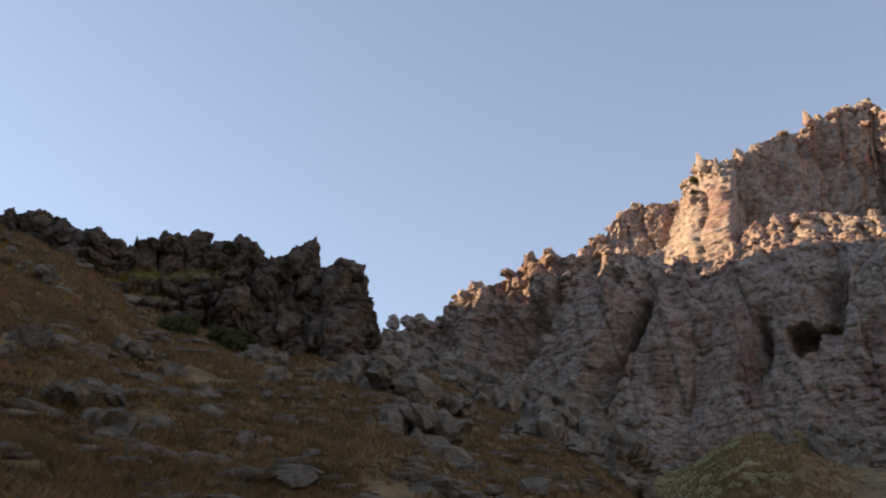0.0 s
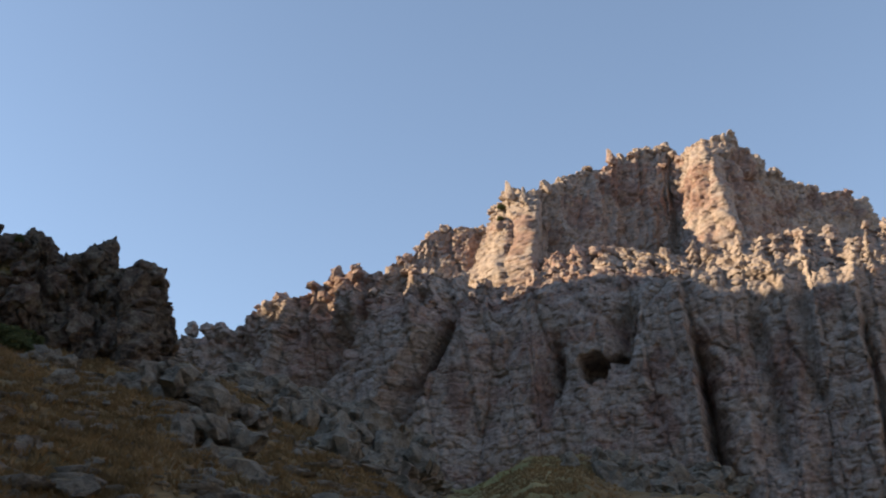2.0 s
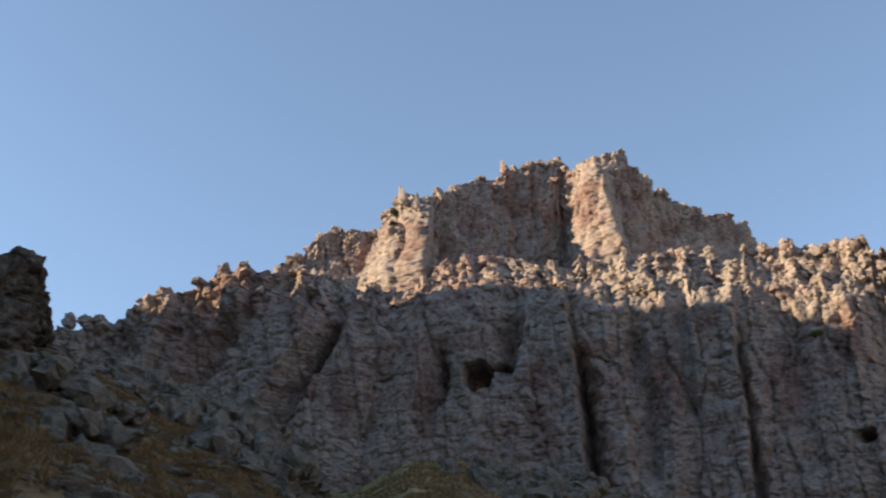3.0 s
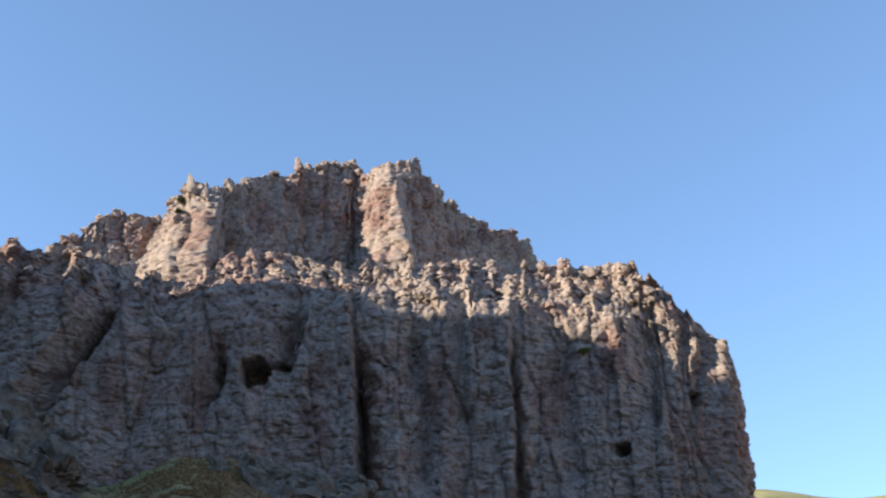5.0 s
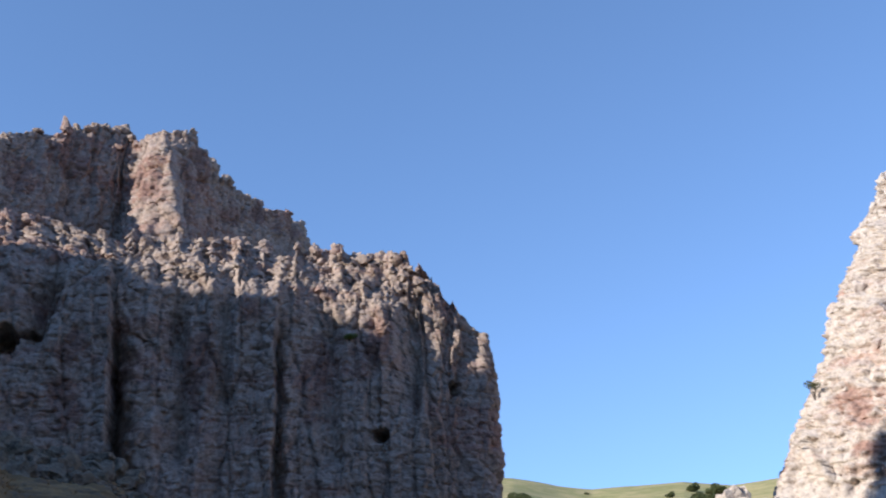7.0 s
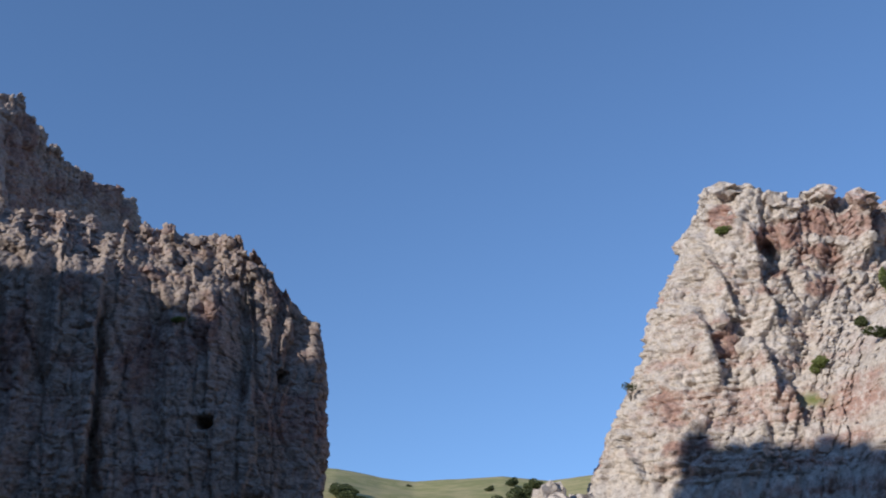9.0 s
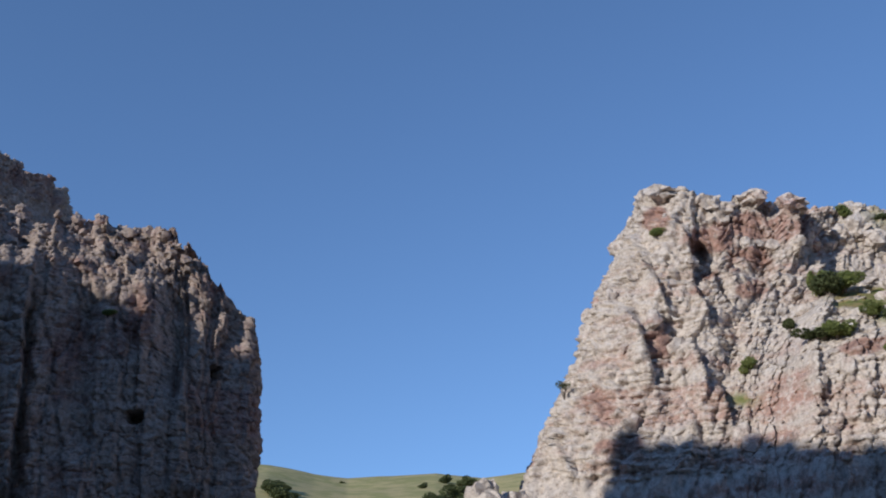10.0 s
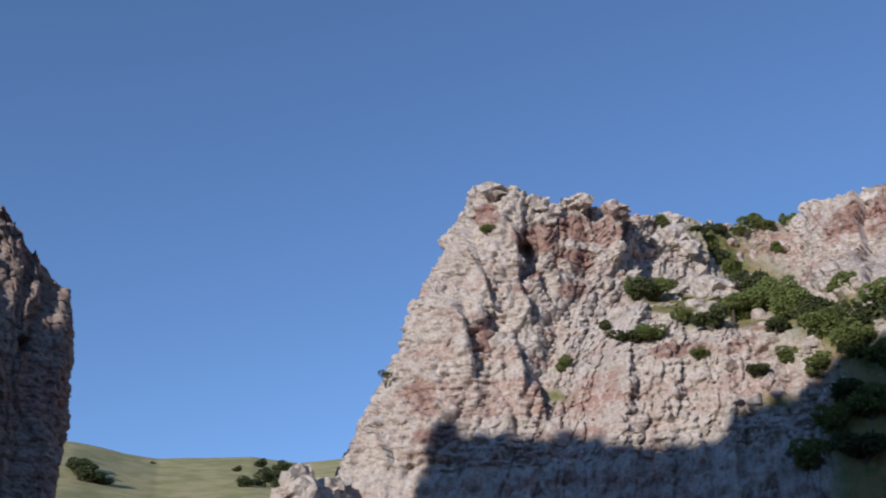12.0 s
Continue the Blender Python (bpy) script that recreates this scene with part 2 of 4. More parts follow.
def carve(p, features):
    """Named forms of a face: ribs that end in a sharp edge, clefts, and caves."""
    az, el = angles(p)
    d = np.zeros(len(p))
    wob = 0.35 * fbm(p / 4.0, 3, 5)
    wob2 = fbm(p / 2.2, 2, 9)
    wob3 = fbm(p / 1.1, 3, 13)
    for kind, *f in features:
        if kind == "rib":
            a0, e0, a1, e1, width, amp = f
            x = az + wob - (a0 + (a1 - a0) * (el - e0) / (e1 - e0))
            on = smooth(min(e0, e1) - 0.8, min(e0, e1) + 0.4, el) * (1 - smooth(max(e0, e1) - 0.6, max(e0, e1) + 0.6, el))
            d += amp * on * np.where(x < 0, np.clip(1 + x / width, 0, 1) ** 1.3, np.clip(1 - x / 0.07, 0, 1))
        elif kind == "prow":  # a rib that stands out further towards its foot, its flank widening
            a0, e0, a1, e1, width, amp = f
            rise = np.clip((el - e0) / (e1 - e0), 0, 1)
            x = az + 0.6 * wob - (a0 + (a1 - a0) * rise)
            d += amp * (1 - rise) ** 0.8 * np.where(x < 0, np.clip(1 + x / (width * (1.25 - 0.8 * rise)), 0, 1), np.clip(1 - x / 0.4, 0, 1))
        elif kind == "cleft":
            a0, e0, a1, e1, width, amp = f
            rise = (el - e0) / (e1 - e0)
            x = az + 0.9 * wob + 0.10 * wob3 - (a0 + (a1 - a0) * rise)
            on = smooth(min(e0, e1) - 0.5, min(e0, e1) + 0.8, el) * (1 - smooth(max(e0, e1) - 3.0, max(e0, e1) + 0.3, el))
            w = np.maximum(width * (1.5 - 0.9 * np.clip(rise, 0, 1)) * (1 + 0.7 * wob2 + 0.3 * wob3), 0.08)
            d -= amp * on * np.where(x < 0, 1 - smooth(0.0, 0.06, -x), np.clip(1 - x / (2.1 * w), 0, 1) ** 1.2)
        elif kind == "gully":
            a0, e0, a1, e1, width, amp = f
            x = az + 1.2 * wob - (a0 + (a1 - a0) * (el - e0) / (e1 - e0))
            on = smooth(min(e0, e1) - 0.8, min(e0, e1) + 0.8, el) * (1 - smooth(max(e0, e1) - 2.5, max(e0, e1) + 0.5, el))
            d -= amp * on * np.clip(1 - np.abs(x) / np.where(x > 0, 0.45 * width, width), 0, 1)
        else:
            a0, e0, wa, we, amp = f
            q = (np.abs(az - a0 + 0.4 * wob + 0.22 * wob2) / wa) ** 3 + (np.abs(el - e0 + 0.3 * wob + 0.2 * wob3) / we) ** 3
            d -= amp * (1 - smooth(0.6, 1.15, q))
    return d


def rock_sheet(name, top, low, material, nu, nv, setback, depth, drop, nb=16, jag=1.6, seed=0, features=(), turf=None, calm=None, low_rows=0.1, visible=0.3, crumble=0.0, **kw):
    """A cliff: columns from the foot (low: bearing, distance, height) to the rim (top: bearing, distance, elevation),
    then back over its shoulder. setback(h, az): share of the way back that the face has gone at the share h of its height."""
    top, low = np.array(top, float), np.array(low, float)
    az_t = top[:, 0]
    rim = polar(top[:, 0], top[:, 1], EYE[2] + top[:, 1] * np.tan(np.radians(top[:, 2])))
    foot = polar(low[:, 0], low[:, 1], low[:, 2])
    run = np.concatenate([[0], np.cumsum(np.linalg.norm(np.diff(rim, axis=0), axis=1))])
    u = np.linspace(0, run[-1], nu)
    pick = lambda a: np.stack([np.interp(u, run, a[:, k]) for k in range(a.shape[1])], -1)
    rim, foot, az_u = pick(rim), pick(foot), np.interp(u, run, az_t)
    k = int(nv * low_rows)
    h = np.concatenate([np.linspace(0, visible, k, endpoint=False), np.linspace(visible, 1, nv - k)])
    H, A = np.meshgrid(h, az_u)
    B = setback(H, A)
    p = foot[:, None, :] * (1 - B[..., None]) + rim[:, None, :] * B[..., None]
    p[..., 2] = foot[:, None, 2] * (1 - H) + rim[:, None, 2] * H
    tang = np.gradient((rim * 0.6 + foot * 0.4)[:, :2], axis=0)
    win = max(3, nu // 40)
    tang = np.stack([np.convolve(np.pad(tang[:, c], win, mode="edge"), np.ones(2 * win + 1) / (2 * win + 1), "valid") for c in (0, 1)], -1)
    nrm = np.stack([tang[:, 1], -tang[:, 0]], -1)
    nrm /= np.linalg.norm(nrm, axis=1)[:, None] + 1e-9
    # the shoulder behind the rim
    bs = np.linspace(0, 1, nb + 1)[1:] ** 1.5
    back = np.repeat(p[:, -1:, :], nb, axis=1)
    back[..., 0] -= nrm[:, None, 0] * depth * bs
    back[..., 1] -= nrm[:, None, 1] * depth * bs
    back[..., 2] -= drop * bs + 1.0 * smooth(0, 0.1, bs)
    p = np.concatenate([p, back], axis=1)
    hh = np.concatenate([h, 1 + bs])
    nvv = nv + nb
    s = np.repeat(u, nvv)
    n3 = np.repeat(nrm, nvv, axis=0)
    flat = p.reshape(-1, 3)
    hf = np.tile(hh, nu)
    crest = crumble * smooth(0.80, 0.90, hf) * (1 - smooth(33.0, 35.0, angles(flat)[0])) if crumble else None
    cut = carve(flat, features)
    shaped = flat.copy()
    shaped[:, :2] += n3 * cut[:, None]
    d = relief(shaped, s, seed=seed, crest=crest, **kw)
    ease = np.ones(len(flat))
    g = np.zeros(len(flat))
    if turf is not None:
        g = np.clip(turf(flat, hf), 0, 1)
        ease = 1 - 0.8 * g
    d = d * ease
    d += cut
    d *= np.where(hf > 1, np.clip(1.6 - hf, 0.3, 1), 1)
    out = flat.copy()
    out[:, 0] += n3[:, 0] * d
    out[:, 1] += n3[:, 1] * d
    # broken rim: teeth of several widths
    o = np.zeros_like(s)
    t1, _ = cells(np.stack([s / 5.0, o, o + 0.5], -1), seed + 91)
    t2, _ = cells(np.stack([s / 1.9, o, o + 0.5], -1), seed + 93)
    tooth = jag * ((t1 - 0.5) * 1.0 + (t2 - 0.5) * 0.6) + 0.4 * fbm(flat / 1.5, 3, seed + 95)
    if calm:
        tooth *= 1 - 0.85 * smooth(calm[0], calm[1], angles(flat)[0])
    out[:, 2] += tooth * smooth(0.72, 1.0, hf) * np.where(hf > 1, np.clip(1.5 - hf, 0, 1), 1)
    out[:, 2] += ease * 0.16 * fbm(flat / 1.1, 3, seed + 97)
    # crumbled skin: a small shift in all directions, taken where the face now stands
    a, e = cells(out / 0.6, seed + 231)
    skin = np.stack([a - 0.5, np.modf(a * 7.31)[0] - 0.5, np.modf(a * 3.77)[0] - 0.5], -1)
    out += skin * (0.15 * ease)[:, None]
    me = grid_mesh(name, out, nu, nvv, material)
    attribute(me, "grass", g)
    return me, out.reshape(nu, nvv, 3)[:, :nv]


def rock_mesh(name, seed, material, sub=3, cuts=13, rough=0.17):
    """A broken boulder about 1 m across: a ball with flats struck off it and a pitted skin."""
    bm = bmesh.new()
    bmesh.ops.create_icosphere(bm, subdivisions=sub, radius=0.62)
    co = np.array([v.co for v in bm.verts])
    rng = np.random.default_rng(seed)
    for _ in range(cuts):
        n = rng.normal(size=3)
        n /= np.linalg.norm(n)
        over = np.maximum(co @ n - rng.uniform(0.30, 0.46), 0)
        co -= over[:, None] * n
    nn = co / (np.linalg.norm(co, axis=1)[:, None] + 1e-9)
    a, e = cells(co * 4.2 + seed, seed)
    co += nn * (rough * 0.9 * (a - 0.5) + rough * 1.1 * ridged(co * 2.6 + seed, 4, seed) - 0.4 * rough * (1 - smooth(0, 0.15, e)))[:, None]
    for v, c in zip(bm.verts, co):
        v.co = c
    me = bpy.data.meshes.new(name)
    bm.to_mesh(me)
    bm.free()
    me.materials.append(material)
    attribute(me, "grass", np.zeros(len(co)))
    return me


def spike_mesh(name, seed, material):
    """A weathered stone tower about 1 m high and half as wide, standing on its base."""
    me = rock_mesh(name, seed, material, 3, 16, 0.14)
    co = np.empty(len(me.vertices) * 3, np.float32)
    me.vertices.foreach_get("co", co)
    co = co.reshape(-1, 3)
    z = co[:, 2] + 0.5
    neck = 1.1 - 0.40 * np.clip(z, 0, 1) + 0.18 * np.sin(z * 9 + seed) * np.clip(z, 0, 1)
    co[:, 0] = co[:, 0] * neck + 0.12 * z * math.sin(seed)
    co[:, 1] *= neck
    co[:, 2] = z
    me.vertices.foreach_set("co", co.ravel())
    me.update()
    return me


# ---- the ground: gorge floor, grassy slopes and far hills, one sheet to the horizon ----
GROUND = np.array([  # bearing, elevation and distance of the head of the slope
    (-180, 6, 150), (-100, 14, 90), (-60, 20, 78), (-36, 20.3, 70), (-29, 18.4, 68), (-25, 16.0, 66), (-20, 14.8, 65), (-12, 14.4, 72),
    (-8, 13.4, 98), (-3, 12.3, 106), (0, 10.8, 108), (2, 8.4, 108), (4, 8.1, 104), (7.4, 9.9, 104), (10.2, 9.9, 104), (12.5, 8.6, 104), (17, 8.2, 104),
    (19, 7.0, 106), (38, 4, 115), (40, 3, 130), (50, 3, 130), (52, 4, 115), (80, 5, 100), (95, 6, 110), (180, 6, 150)])
CREST = np.array([(-180, 7.6), (30, 8.2), (38.5, 7.95), (40.9, 7.55), (42.7, 7.4), (44.5, 7.55), (47.5, 7.7), (50, 7.4), (56, 8.1), (180, 7.6)])


def ground_z(az, r):
    el, r1 = np.interp(az, GROUND[:, 0], GROUND[:, 1]), np.interp(az, GROUND[:, 0], GROUND[:, 2])
    z1 = EYE[2] + r1 * np.tan(np.radians(el))
    r0 = 16.0
    z = z1 * np.clip((r - r0) / (r1 - r0), 0, None)
    z = np.where(r > r1, z1 + 0.12 * np.minimum(r - r1, 60), z)
    hill = EYE[2] + 640 * np.tan(np.radians(np.interp(az, CREST[:, 0], CREST[:, 1])))
    t = smooth(190, 640, r)
    z = np.where(r > 190, z * (1 - t) + hill * t, z)
    z = np.where(r > 640, hill - 0.02 * (r - 640), z)
    p = polar(az, r, z * 0)
    bumps = 0.6 * fbm(p / 6.0, 4, 301) + 0.28 * ridged(p / 1.6, 4, 305)
    steps = np.stack([az * 0.16 + 0.3 * fbm(p / 9.0, 2, 313), r / 2.4, 0 * r], -1)
    bumps = bumps + 0.34 * ridged(steps, 3, 315)
    return z + bumps * smooth(10, 40, r) * (1 - smooth(150, 260, r)) + 3.0 * fbm(p / 70.0, 3, 309) * smooth(200, 420, r) * (1 - smooth(520, 640, r))


def build_ground():
    az = np.concatenate([np.linspace(-37, 20, 420, endpoint=False), np.linspace(20, 38, 40, endpoint=False), np.linspace(38, 53, 110, endpoint=False),
                         np.linspace(53, 323, 110, endpoint=False)])
    r = np.concatenate([[0.0, 4, 9, 14], np.linspace(18, 112, 190), np.geomspace(116, 660, 70), np.geomspace(700, 3200, 12)])
    A, R = np.meshgrid((az + 180) % 360 - 180, r, indexing="ij")
    a, rr = A.ravel(), R.ravel()
    me = grid_mesh("ground", polar(a, rr, ground_z(a, rr)), len(az), len(r), TURF, wrap=True)
    green = np.where(rr > 170, 1.0, smooth(1.5, 4.5, a) * (1 - smooth(8.0, 11.5, a)) * smooth(46, 58, rr) * 0.6)
    attribute(me, "green", green)
    me.polygons.foreach_set("use_smooth", np.ones(len(me.polygons), dtype=bool))
    return tagged(new("ground", me), "dry grass slope, gorge floor and green hills beyond", "ground", kind="structure")


build_ground()


# ---- cliffs ----
def linear(h, az):
    return h


def cliff_thing(name, label, me, face="face"):
    t = thing(name)
    tagged(t, label, "cliff")
    part_mesh(face, me, t)
    return t


def stain(me, spots, seed, amount=0.75):
    """Iron-red patches of a rock face: bearing, elevation and half sizes of each."""
    co = np.empty(len(me.vertices) * 3, np.float32)
    me.vertices.foreach_get("co", co)
    p = co.reshape(-1, 3).astype(float)
    az, el = angles(p)
    n = fbm(p / 4.0, 5, seed)
    v = np.zeros(len(p))
    for a, e, wa, we in spots:
        q = ((az - a) / wa) ** 2 + ((el - e) / we) ** 2
        v = np.maximum(v, amount * (1 - smooth(0.4, 1.3, q + 2.6 * n)))
    attribute(me, "rust", v)


def rim_profile(h, az):
    """Steep below, with a broken slope of rock under the rim."""
    w = smooth(-10, 4, az) * (1 - smooth(31, 34, az))
    return h * (1 - w) + w * np.interp(h, [0, 0.80, 0.86, 1], [0, 0.28, 0.38, 1])


MAIN_TOP = [(-17, 152, 14.5), (-12.5, 146, 16.0), (-9.0, 142, 16.4), (-8.2, 140, 17.5), (-6.2, 136, 18.4), (-3.5, 132, 19.6), (-2, 130, 20.3), (-0.7, 129, 19.9),
            (1.2, 129, 20.0), (2.4, 128, 19.8), (4.0, 126, 19.4), (5.9, 124, 19.2), (7.6, 122, 19.6), (8.6, 121, 20.6), (14, 119, 20.6), (16.7, 118, 20.1), (19, 118, 20.5),
            (22.8, 117, 20.9), (23.6, 117, 20.2), (26.5, 116, 20.4), (29.8, 116, 20.6), (32.2, 117, 20.3), (33.4, 118, 19.7), (34.6, 119, 18.8), (35.4, 120, 17.5),
            (36.4, 121, 16.4), (36.9, 123, 14.9), (36.2, 150, 10), (34.6, 190, 8)]
MAIN_TOP = [(a, r + 9 * float(np.interp(a, [3, 8, 29, 34], [0, 1, 1, 0])), e) for a, r, e in MAIN_TOP]
MAIN_LOW = [(a if a < 33 else 33 + (a - 33) * 1.12, float(np.interp(a, [-17, -9, 0, 8, 20, 36.7], [147, 134, 121, 114, 111, 116])) if i < 27 else r - 1, 0) for i, (a, r, e) in enumerate(MAIN_TOP)]
MAIN_FEATURES = [
    ("rib", 17.1, 7.0, 16.3, 19.0, 4.2, 3.2), ("cleft", 17.27, 5.0, 16.5, 16.6, 0.7, 7.0), ("cleft", 25.66, 5.0, 25.45, 17.4, 0.32, 3.0),
    ("rib", 25.6, 7.0, 25.4, 18.5, 3.8, 1.4), ("cave", 11.1, 14.55, 0.74, 0.78, 7.0), ("cave", 12.35, 15.1, 0.7, 0.22, 3.0), ("cave", 31.5, 10.7, 0.5, 0.3, 4.0),
    ("cave", 35.4, 13.3, 0.33, 0.36, 3.0), ("cleft", 9.0, 13.0, 8.8, 17.4, 0.4, 2.6), ("cleft", 13.4, 15.4, 13.8, 19.0, 0.35, 2.4),
    ("rib", -0.3, 10.5, 3.0, 18.0, 3.0, 2.4), ("rib", -7.0, 12.8, -5.6, 18.6, 2.2, 2.4), ("rib", -2.3, 17.0, -1.4, 21.5, 1.6, 2.6), ("rib", 1.2, 17.5, 1.6, 20.5, 1.2, 2.0),
    ("rib", 34.5, 7.0, 33.2, 18.0, 3.6, 2.0), ("cleft", 19.8, 15.0, 19.6, 18.5, 0.3, 2.2),
    ("gully", -0.6, 10.4, 3.6, 18.6, 1.5, 6.0), ("gully", -5.2, 12.4, -2.0, 18.4, 1.6, 4.4), ("gully", 4.6, 10.5, 7.0, 17.6, 1.6, 1.4), ("gully", 8.6, 12.5, 9.6, 17.4, 1.0, 2.6),
    ("gully", -9.4, 12.8, -7.6, 17.0, 1.0, 2.0), ("gully", 20.4, 9.0, 20.2, 18.6, 1.2, 2.6), ("gully", 29.0, 9.0, 28.2, 18.6, 1.4, 2.2), ("gully", 12.8, 14.5, 13.8, 19.6, 1.3, 3.6), ("gully", 22.8, 12.0, 22.6, 20.0, 1.0, 2.0), ("gully", 33.4, 12.0, 33.0, 19.0, 1.2, 2.2)]
main_face, main_face_pts = rock_sheet("cliff_face", MAIN_TOP, MAIN_LOW, ROCK_MAIN, 960, 350, rim_profile, 60, 3, seed=3, features=MAIN_FEATURES, jag=1.5, big=1.3, mid=0.9, block=0.42, fine=0.24, beds=0.3, bed_height=3.6, stretch=3.4, calm=(34.6, 36.0), crumble=1.0)
stain(main_face, [(14.6, 12.6, 0.9, 2.4), (8.2, 13.5, 0.6, 2.0), (3.4, 13.4, 0.6, 1.6), (1.6, 13.8, 0.4, 1.4), (5.6, 15.6, 0.8, 0.8), (7.4, 16.6, 0.8, 0.7), (21.6, 13.8, 0.8, 2.6),
                  (27.6, 14.2, 0.7, 2.4), (24.2, 17.2, 1.0, 0.8), (-5.0, 16.6, 0.9, 1.0), (-2.0, 18.2, 0.8, 0.8), (12.6, 16.2, 0.7, 0.8), (31.0, 16.4, 1.0, 1.2)], 97)
main_cliff = cliff_thing("cliff", "tall grey-brown rock cliff with clefts, caves and jagged rim", main_face)

BUTTE_TOP = [(-1.2, 150, 18.6), (-0.6, 147, 20.0), (0.2, 147, 20.6), (0.9, 148, 21.0), (1.4, 149, 21.6), (1.9, 150, 22.2), (3.4, 150, 22.5), (4.0, 150, 22.1), (5.4, 150, 22.2), (5.7, 146, 23.0), (6.1, 144, 24.0),
             (6.7, 142, 24.5), (7.6, 142, 24.4), (8.3, 143, 24.4), (9.15, 145, 24.6), (10.1, 148, 25.2), (11.1, 150, 25.5), (11.9, 152, 25.2), (12.9, 154, 26.0), (14.0, 156, 26.2), (16.0, 158, 26.3), (17.1, 156, 25.6),
             (18.1, 151, 25.9), (18.8, 148, 26.5), (19.4, 147, 26.75), (20.0, 149, 26.3), (20.6, 152, 25.4), (21.0, 155, 24.9), (21.4, 158, 24.2), (22.4, 163, 23.8), (23.7, 169, 23.1), (25.1, 174, 22.6),
             (26.2, 180, 22.1), (26.5, 184, 21.2), (26.2, 205, 17.6)]
BUTTE_LOW = [(a, float(np.interp(a, [-1, 4, 5.5, 7.6, 9, 15.6, 18.7, 20, 21.5, 26.4], [138, 138, 137, 134, 136, 150, 141, 143, 152, 174])) if i < len(BUTTE_TOP) - 1 else 196, 38) for i, (a, r, e) in enumerate(BUTTE_TOP)]


def butte_profile(h, az):
    w = smooth(19.6, 21.0, az)
    return np.interp(h, [0, 0.12, 0.5, 1.0], [0, 0.1, 0.6, 1.0]) * (1 - w) + np.interp(h, [0, 0.3, 1.0], [0, 0.6, 1.0]) * w


butte_face, butte_face_pts = rock_sheet("butte_face", BUTTE_TOP, BUTTE_LOW, ROCK_MAIN, 760, 210, butte_profile, 13, 30, seed=41, jag=1.1, big=1.2, mid=1.2, block=0.6, fine=0.36, beds=0.3, stretch=3.2, visible=0.05, low_rows=0.03,
                                   features=[("prow", 7.6, 19.0, 8.0, 24.6, 3.2, 9.0), ("prow", 19.3, 20.3, 18.7, 26.8, 2.2, 6.0), ("cleft", 16.1, 21.0, 16.05, 25.4, 0.2, 1.8), ("cleft", 14.2, 22.0, 14.2, 26.0, 0.18, 1.6),
                                             ("cleft", 13.4, 20.0, 13.1, 25.5, 0.2, 2.0), ("cleft", 9.05, 20.0, 9.0, 25.0, 0.32, 4.0), ("gully", 5.0, 20.0, 5.6, 23.0, 0.9, 2.0), ("gully", 0.6, 18.0, 1.4, 22.0, 1.0, 2.0)])
stain(butte_face, [(7.2, 21.6, 0.8, 1.6), (10.4, 23.0, 1.4, 0.8), (20.2, 24.0, 0.9, 1.3), (12.8, 24.2, 1.2, 0.8), (17.2, 23.6, 0.7, 1.0), (23.0, 22.3, 1.2, 0.6)], 99)
butte = cliff_thing("butte", "upper tier of reddish-brown crags behind the cliff rim", butte_face)

RIGHT_TOP = [(60.5, 190, 16), (59.7, 150, 22.0), (60.4, 141, 23.2), (61.8, 141, 22.9), (63.1, 142, 22.1), (64.2, 143, 21.8), (65.7, 144, 22.3), (66.5, 146, 21.6), (67.7, 148, 21.8), (68.8, 152, 21.0),
             (70.3, 156, 21.0), (72.5, 162, 20.4), (74.4, 168, 20.1), (77.4, 170, 20.2), (78.9, 164, 20.6), (80.5, 160, 21.0), (84, 160, 20.8), (92, 162, 19), (104, 170, 15)]
RIGHT_LOW = [(55, 185, 0), (49.6, 140, 0)] + [(49.6 + (a - 60.4) * (25.4 / 15.0) if a < 75.4 else a - 0.4, 121 - 1.1 * min(a - 60.4, 18), 0) for a, r, e in RIGHT_TOP[2:]]


def right_profile(h, az):
    w = smooth(66, 71, az)
    return np.interp(h, [0, 0.33, 0.42, 0.55, 0.7, 0.85, 1], [0, 0.26, 0.365, 0.51, 0.695, 0.895, 1]) * (1 - w) + np.interp(h, [0, 0.5, 0.62, 0.80, 1.0], [0, 0.22, 0.40, 0.86, 1.0]) * w


def right_turf(p, h):
    az, el = angles(p)
    mid = 16.2 + 0.5 * fbm(p / 9.0, 3, 77) - 0.12 * (az - 70)
    bench = smooth(68.4, 69.6, az) * smooth(mid - 1.3, mid - 0.5, el) * (1 - smooth(mid + 0.6, mid + 1.3, el)) * smooth(-0.3, 0.1, fbm(p / 3.0, 3, 79))
    gully = np.exp(-((az - np.interp(el, [8, 12.9, 15.8, 18.7, 20.5], [82, 79.9, 77.0, 73.6, 73.0])) / 1.8) ** 2)
    spots = np.exp(-((az - 64.0) / 0.9) ** 2 - ((el - 11.6) / 0.35) ** 2) + np.exp(-((az - 75.6) / 1.0) ** 2 - ((el - 10.9) / 0.4) ** 2)
    gully = np.maximum(gully, spots)
    low = smooth(77, 79, az) * (1 - smooth(10, 12, el))
    return np.maximum(np.maximum(bench, gully), low) * (h <= 1)


